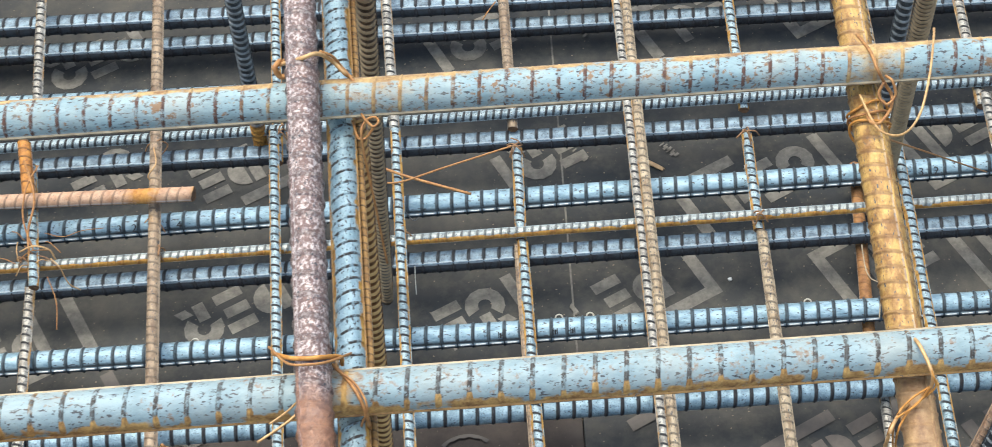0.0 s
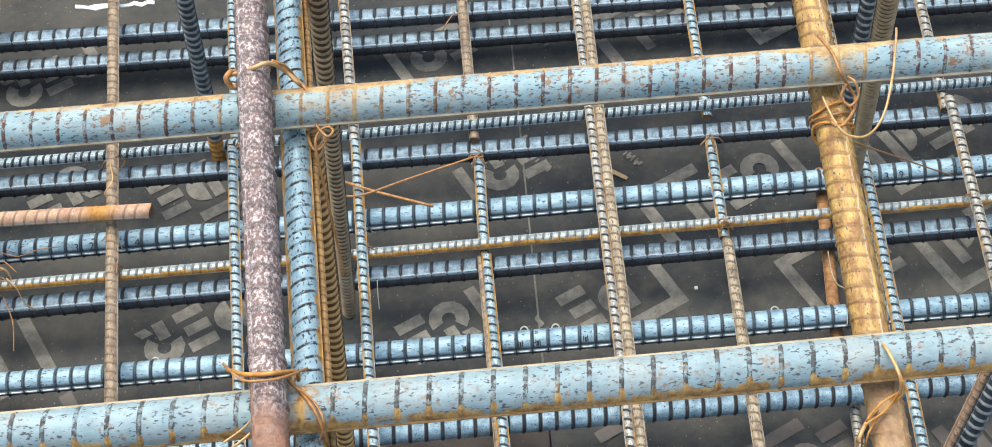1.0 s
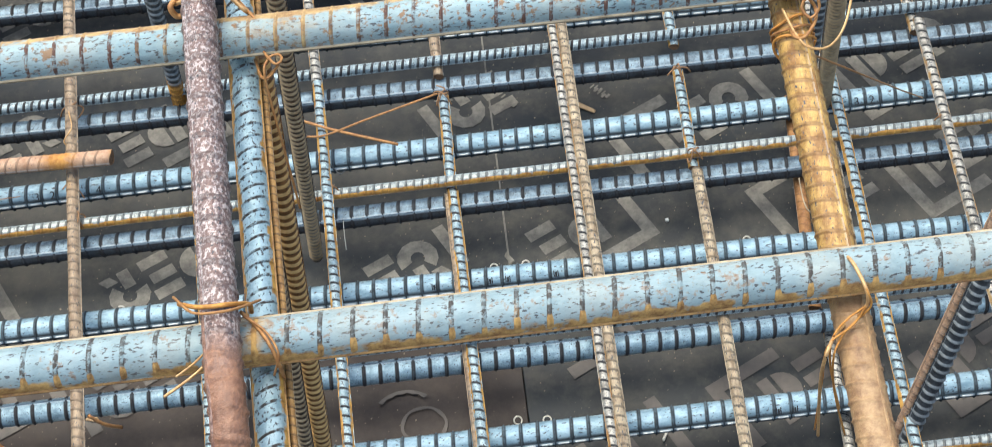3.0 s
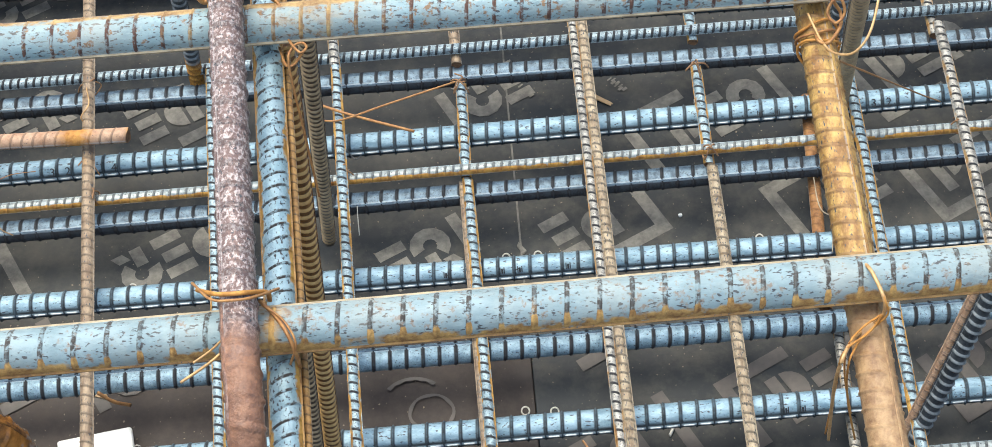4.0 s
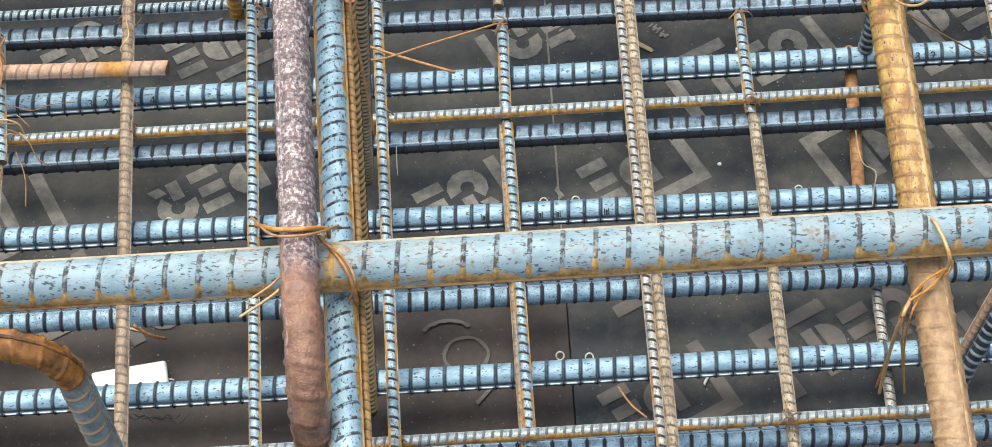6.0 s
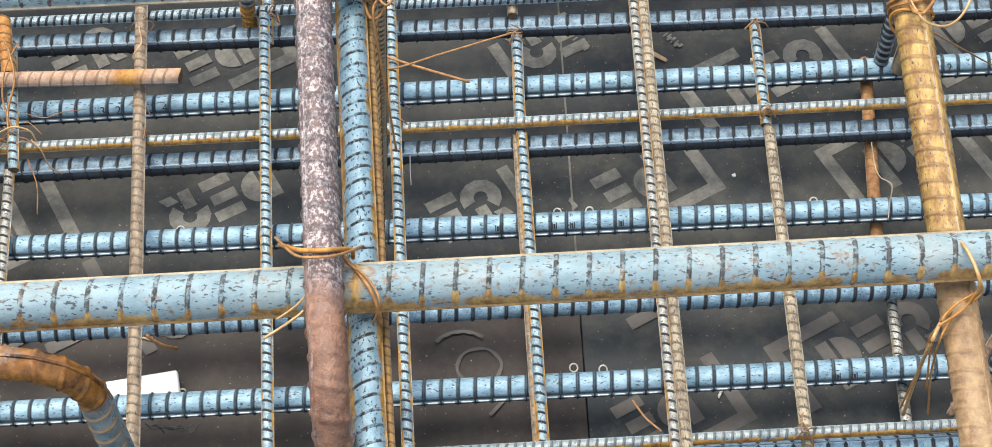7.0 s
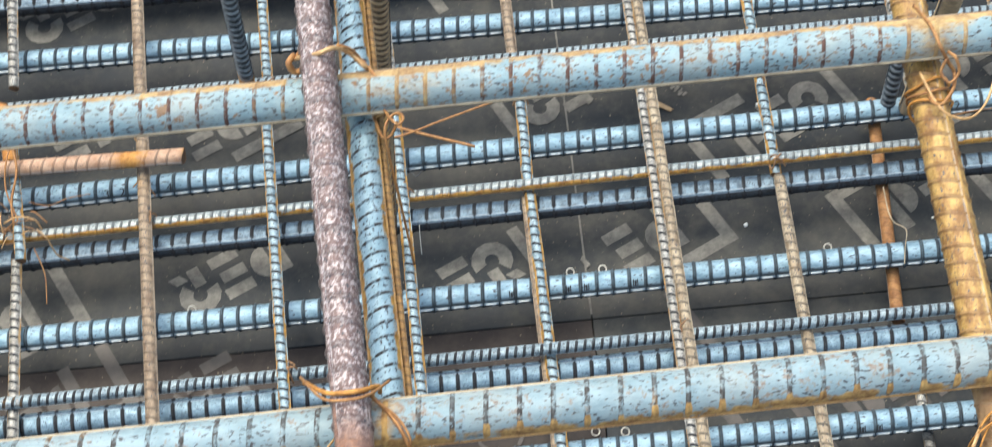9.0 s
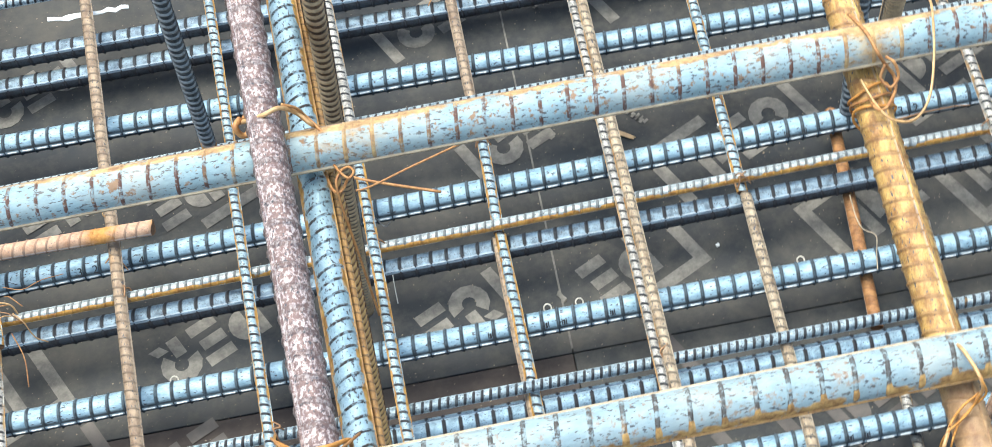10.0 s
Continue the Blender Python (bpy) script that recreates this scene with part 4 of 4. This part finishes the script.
tie([(-0.773, -0.341, 0.13), (-0.755, -0.342, 0.1), (-0.739, -0.328, 0.06)], 0.006, mat_wire)
tie([(-1.022, 0.18, 0.19), (-1.004, 0.134, 0.2), (-0.996, 0.092, 0.19), (-1.007, 0.046, 0.17), (-1.003, -0.0, 0.15)], 0.004, mat_wire)
tie([(-0.997, 0.168, 0.19), (-1.009, 0.116, 0.2), (-1.015, 0.07, 0.18), (-1.001, 0.026, 0.16), (-0.989, -0.007, 0.14)], 0.003, mat_wire)
tie([(-1.02, 0.016, 0.16), (-0.996, 0.019, 0.17), (-0.972, 0.017, 0.16), (-0.965, 0.01, 0.14)], 0.003, mat_straw)

tie([(-0.357, -0.560, 1.195), (-0.350, -0.580, 1.205), (-0.343, -0.588, 1.205), (-0.338, -0.580, 1.203), (-0.343, -0.572, 1.20), (-0.352, -0.578, 1.20), (-0.356, -0.592, 1.19), (-0.350, -0.620, 1.12), (-0.345, -0.640, 1.04)], 0.0026, mat_wire)
tie([(-0.366, -0.560, 1.18), (-0.360, -0.585, 1.185), (-0.352, -0.590, 1.19), (-0.345, -0.565, 1.175)], 0.0028, mat_wire)

tie([(-0.375, -0.041, 0.130), (-0.376, -0.054, 0.110), (-0.376, -0.070, 0.090)], 0.0016, mat_ring, "thin pale wire end hanging from a bar")
tie([(0.356, -0.040, 0.110), (0.354, -0.087, 0.115), (0.358, -0.112, 0.120), (0.372, -0.130, 0.125), (0.368, -0.153, 0.110), (0.364, -0.176, 0.100)], 0.0020, mat_tan, "tan bent wire beside a rusted bar")
tie([(-0.243, 0.469, 0.140), (-0.230, 0.483, 0.150), (-0.217, 0.511, 0.140)], 0.0022, mat_wire)
tie([(-0.390, 0.072, 0.130), (-0.375, 0.044, 0.140), (-0.366, 0.057, 0.130)], 0.0018, mat_link, "short dark wire end on a crossing")
tie([(-0.825, 0.080, 0.130), (-0.813, 0.088, 0.135), (-0.800, 0.078, 0.130), (-0.791, 0.065, 0.120)], 0.0020, mat_wire)
tie([(-0.814, 0.222, 0.150), (-0.806, 0.180, 0.160), (-0.820, 0.161, 0.150), (-0.806, 0.157, 0.130)], 0.0024, mat_straw)
tie([(-0.799, -0.434, 0.030), (-0.783, -0.453, 0.040), (-0.770, -0.441, 0.030), (-0.758, -0.450, 0.020)], 0.0022, mat_fluff, "dull grey fibre strand beside a bar")
tie([(-0.786, -0.438, 0.030), (-0.770, -0.452, 0.040), (-0.757, -0.445, 0.030), (-0.745, -0.446, 0.020)], 0.0022, mat_fluff, "dull grey fibre strand beside a bar")
tie([(-0.772, -0.442, 0.030), (-0.756, -0.451, 0.040), (-0.743, -0.449, 0.030), (-0.732, -0.443, 0.020)], 0.0022, mat_fluff, "dull grey fibre strand beside a bar")
tie([(-0.758, -0.446, 0.030), (-0.743, -0.450, 0.040), (-0.729, -0.453, 0.030), (-0.718, -0.439, 0.020)], 0.0022, mat_fluff, "dull grey fibre strand beside a bar")
tie([(-0.745, -0.450, 0.030), (-0.730, -0.448, 0.040), (-0.716, -0.457, 0.030), (-0.705, -0.436, 0.020)], 0.0022, mat_fluff, "dull grey fibre strand beside a bar")

for k in range(3):
    y = -0.578 - 0.010 * k
    x = 0.167 + 0.028 * y
    tie([(x + 0.0205 * math.cos(a), y + 0.004 * math.sin(2 * a + k), 1.161 + 0.0205 * math.sin(a)) for a in np.linspace(0.2, 2 * math.pi, 12)], 0.0028, (mat_orangewire, mat_wire, mat_orangewire)[k])


def knot(x, y, z, turn, size=1.0):
    """A tie: two loops round a crossing and a twisted tail."""
    rng = random.Random(int(1000 * x) + int(77 * y))
    s = 0.0125 * size
    pts = [(-s, -s, -0.008), (-s * 0.6, -s * 0.5, 0.007), (s * 0.3, s * 0.4, 0.010), (s, s, -0.006), (s * 0.9, -s * 0.8, -0.008), (0.2 * s, -0.2 * s, 0.011), (-s, s * 0.9, -0.006), (-0.2 * s, 0.4 * s, 0.009)]
    pts += [(rng.uniform(0.2, 0.6) * s * k, rng.uniform(-0.8, 0.8) * s * k, 0.010 + 0.004 * k) for k in (1.0, 1.6)]
    ob = new("tie_knot", wire_mesh("tie_knot", pts, 0.0026, mat_knot))
    ob.matrix_world = pose(x, y, z, 0, 0, turn)
    return tagged(ob, "rusty wire tie knotted at a bar crossing", "wire", "tie wires")


for k in range(9):
    r = random.Random(40 + k)
    a, reach = r.uniform(0, 2 * math.pi), r.uniform(0.025, 0.055)
    x, y = -1.0 + r.uniform(-0.03, 0.05), 0.02 + r.uniform(-0.04, 0.03)
    tie([(x, y, 0.150), (x + 0.4 * reach * math.cos(a), y + 0.4 * reach * math.sin(a), 0.160), (x + reach * math.cos(a), y + reach * math.sin(a), 0.150)], 0.0018, (mat_wire, mat_knot, mat_straw)[k % 3], "loose end of rusty tie wire")

for k, (x, y) in enumerate(((-0.80, 0.015), (-0.392, 0.02), (-0.198, 0.185), (0.197, 0.185), (0.195, 0.015), (0.60, 0.03), (-1.02, 0.015), (-0.815, 0.24), (-0.60, 0.245), (-0.585, -0.275), (0.008, -0.272), (0.186, -0.545), (-0.381, -0.548))):
    knot(x, y, 0.131, 47 * k, 0.9 + 0.07 * (k % 4))


def ring(x, y, z, r=0.0062, d=0.0026, tilt=70):
    pts = [(r * math.cos(a), r * math.sin(a), 0) for a in np.linspace(0, 2 * math.pi, 15)]
    ob = new("wire_ring", wire_mesh("wire_ring", pts, d, mat_ring, n=2))
    ob.matrix_world = pose(x, y, z, tilt, 0, 20)
    return tagged(ob, "small pale wire loop beside a bar", "wire loop", "wire loops")


for x, y in [(-0.144, -0.084), (-0.092, -0.084), (0.271, -0.084), (-0.753, -0.087), (-0.135, -0.366), (-0.09, -0.371), (-0.736, -0.38)]:
    ring(x, y, 0.012, tilt=25)

# white plastic spacer, half under a bar
bm = bmesh.new()
box_bm(bm, -0.058, 0.058, -0.024, 0.024, 0, 0.014)
bmesh.ops.bevel(bm, geom=bm.edges[:], offset=0.006, segments=3, affect="EDGES", profile=0.6)
spacer = part("plastic_spacer", bm, mat_white, None)
for p in spacer.data.polygons:
    p.use_smooth = True
spacer.matrix_world = pose(-0.797, -0.377, 0.012, 6, 0, 8)
tagged(spacer, "white rounded plastic spacer on the plywood", "spacer")

# torn strip of white plastic across two bars
rng = random.Random(8)
bm = bmesh.new()
pts = [Vector((-0.905, 0.617, 0.11)).lerp(Vector((-0.761, 0.614, 0.11)), i / 12) for i in range(13)]
rows = []
for p in pts:
    w, lift = rng.uniform(0.0025, 0.006), rng.uniform(-0.003, 0.004)
    rows.append([bm.verts.new(p + Vector((0, dy * w, lift + dz))) for dy, dz in ((-1, 0), (1, 0.002), (1, 0.0035), (-1, 0.0015))])
for p, q in zip(rows, rows[1:]):
    for i in range(4):
        bm.faces.new((p[i], q[i], q[(i + 1) % 4], p[(i + 1) % 4]))
bm.faces.new(rows[0])
bm.faces.new(rows[-1][::-1])
tagged(part("plastic_strip", bm, mat_white, None), "torn white plastic strip lying across the bars", "plastic strip")

def chip(x, y, size, turn, mat, label, z=0.001):
    rng = random.Random(int(9999 * (x + 2 * y)))
    bm = bmesh.new()
    bmesh.ops.create_cube(bm, size=1)
    bmesh.ops.scale(bm, verts=bm.verts[:], vec=size)
    for v in bm.verts:
        v.co += Vector([rng.uniform(-0.18, 0.18) * s for s in size])
    bmesh.ops.bevel(bm, geom=bm.edges[:], offset=min(size) * 0.2, segments=1, affect="EDGES")
    ob = part("chip", bm, mat, None)
    ob.matrix_world = pose(x, y, z + size[2] / 2, 0, 0, turn)
    return tagged(ob, label, "debris", "debris on the plywood")


chip(0.149, -0.023, (0.006, 0.005, 0.004), 20, mat_white, 'small white stone chip on the plywood')
chip(0.045, 0.227, (0.035, 0.008, 0.004), -35, mat_chip, 'pale wood splinter on the plywood')
# flat grey remnant of worn print, made as a thin chip
chip(-0.118, -0.062, (0.020, 0.007, 0.002), -60, mat_print, 'grey scrap on the plywood')
chip(0.205, 0.21, (0.006, 0.005, 0.004), 0, mat_white, 'small white stone chip on the plywood')
chip(-0.802, -0.275, (0.03, 0.008, 0.004), -20, mat_chip, 'pale wood splinter on the plywood')
chip(0.451, -0.042, (0.004, 0.004, 0.003), 20, mat_white, 'small white stone chip on the plywood')
chip(-0.001, 0.171, (0.02, 0.01, 0.004), -30, mat_chip, 'pale wood splinter on the plywood')
chip(0.088, -0.413, (0.025, 0.005, 0.004), 60, mat_ring, 'grey scrap on the plywood')
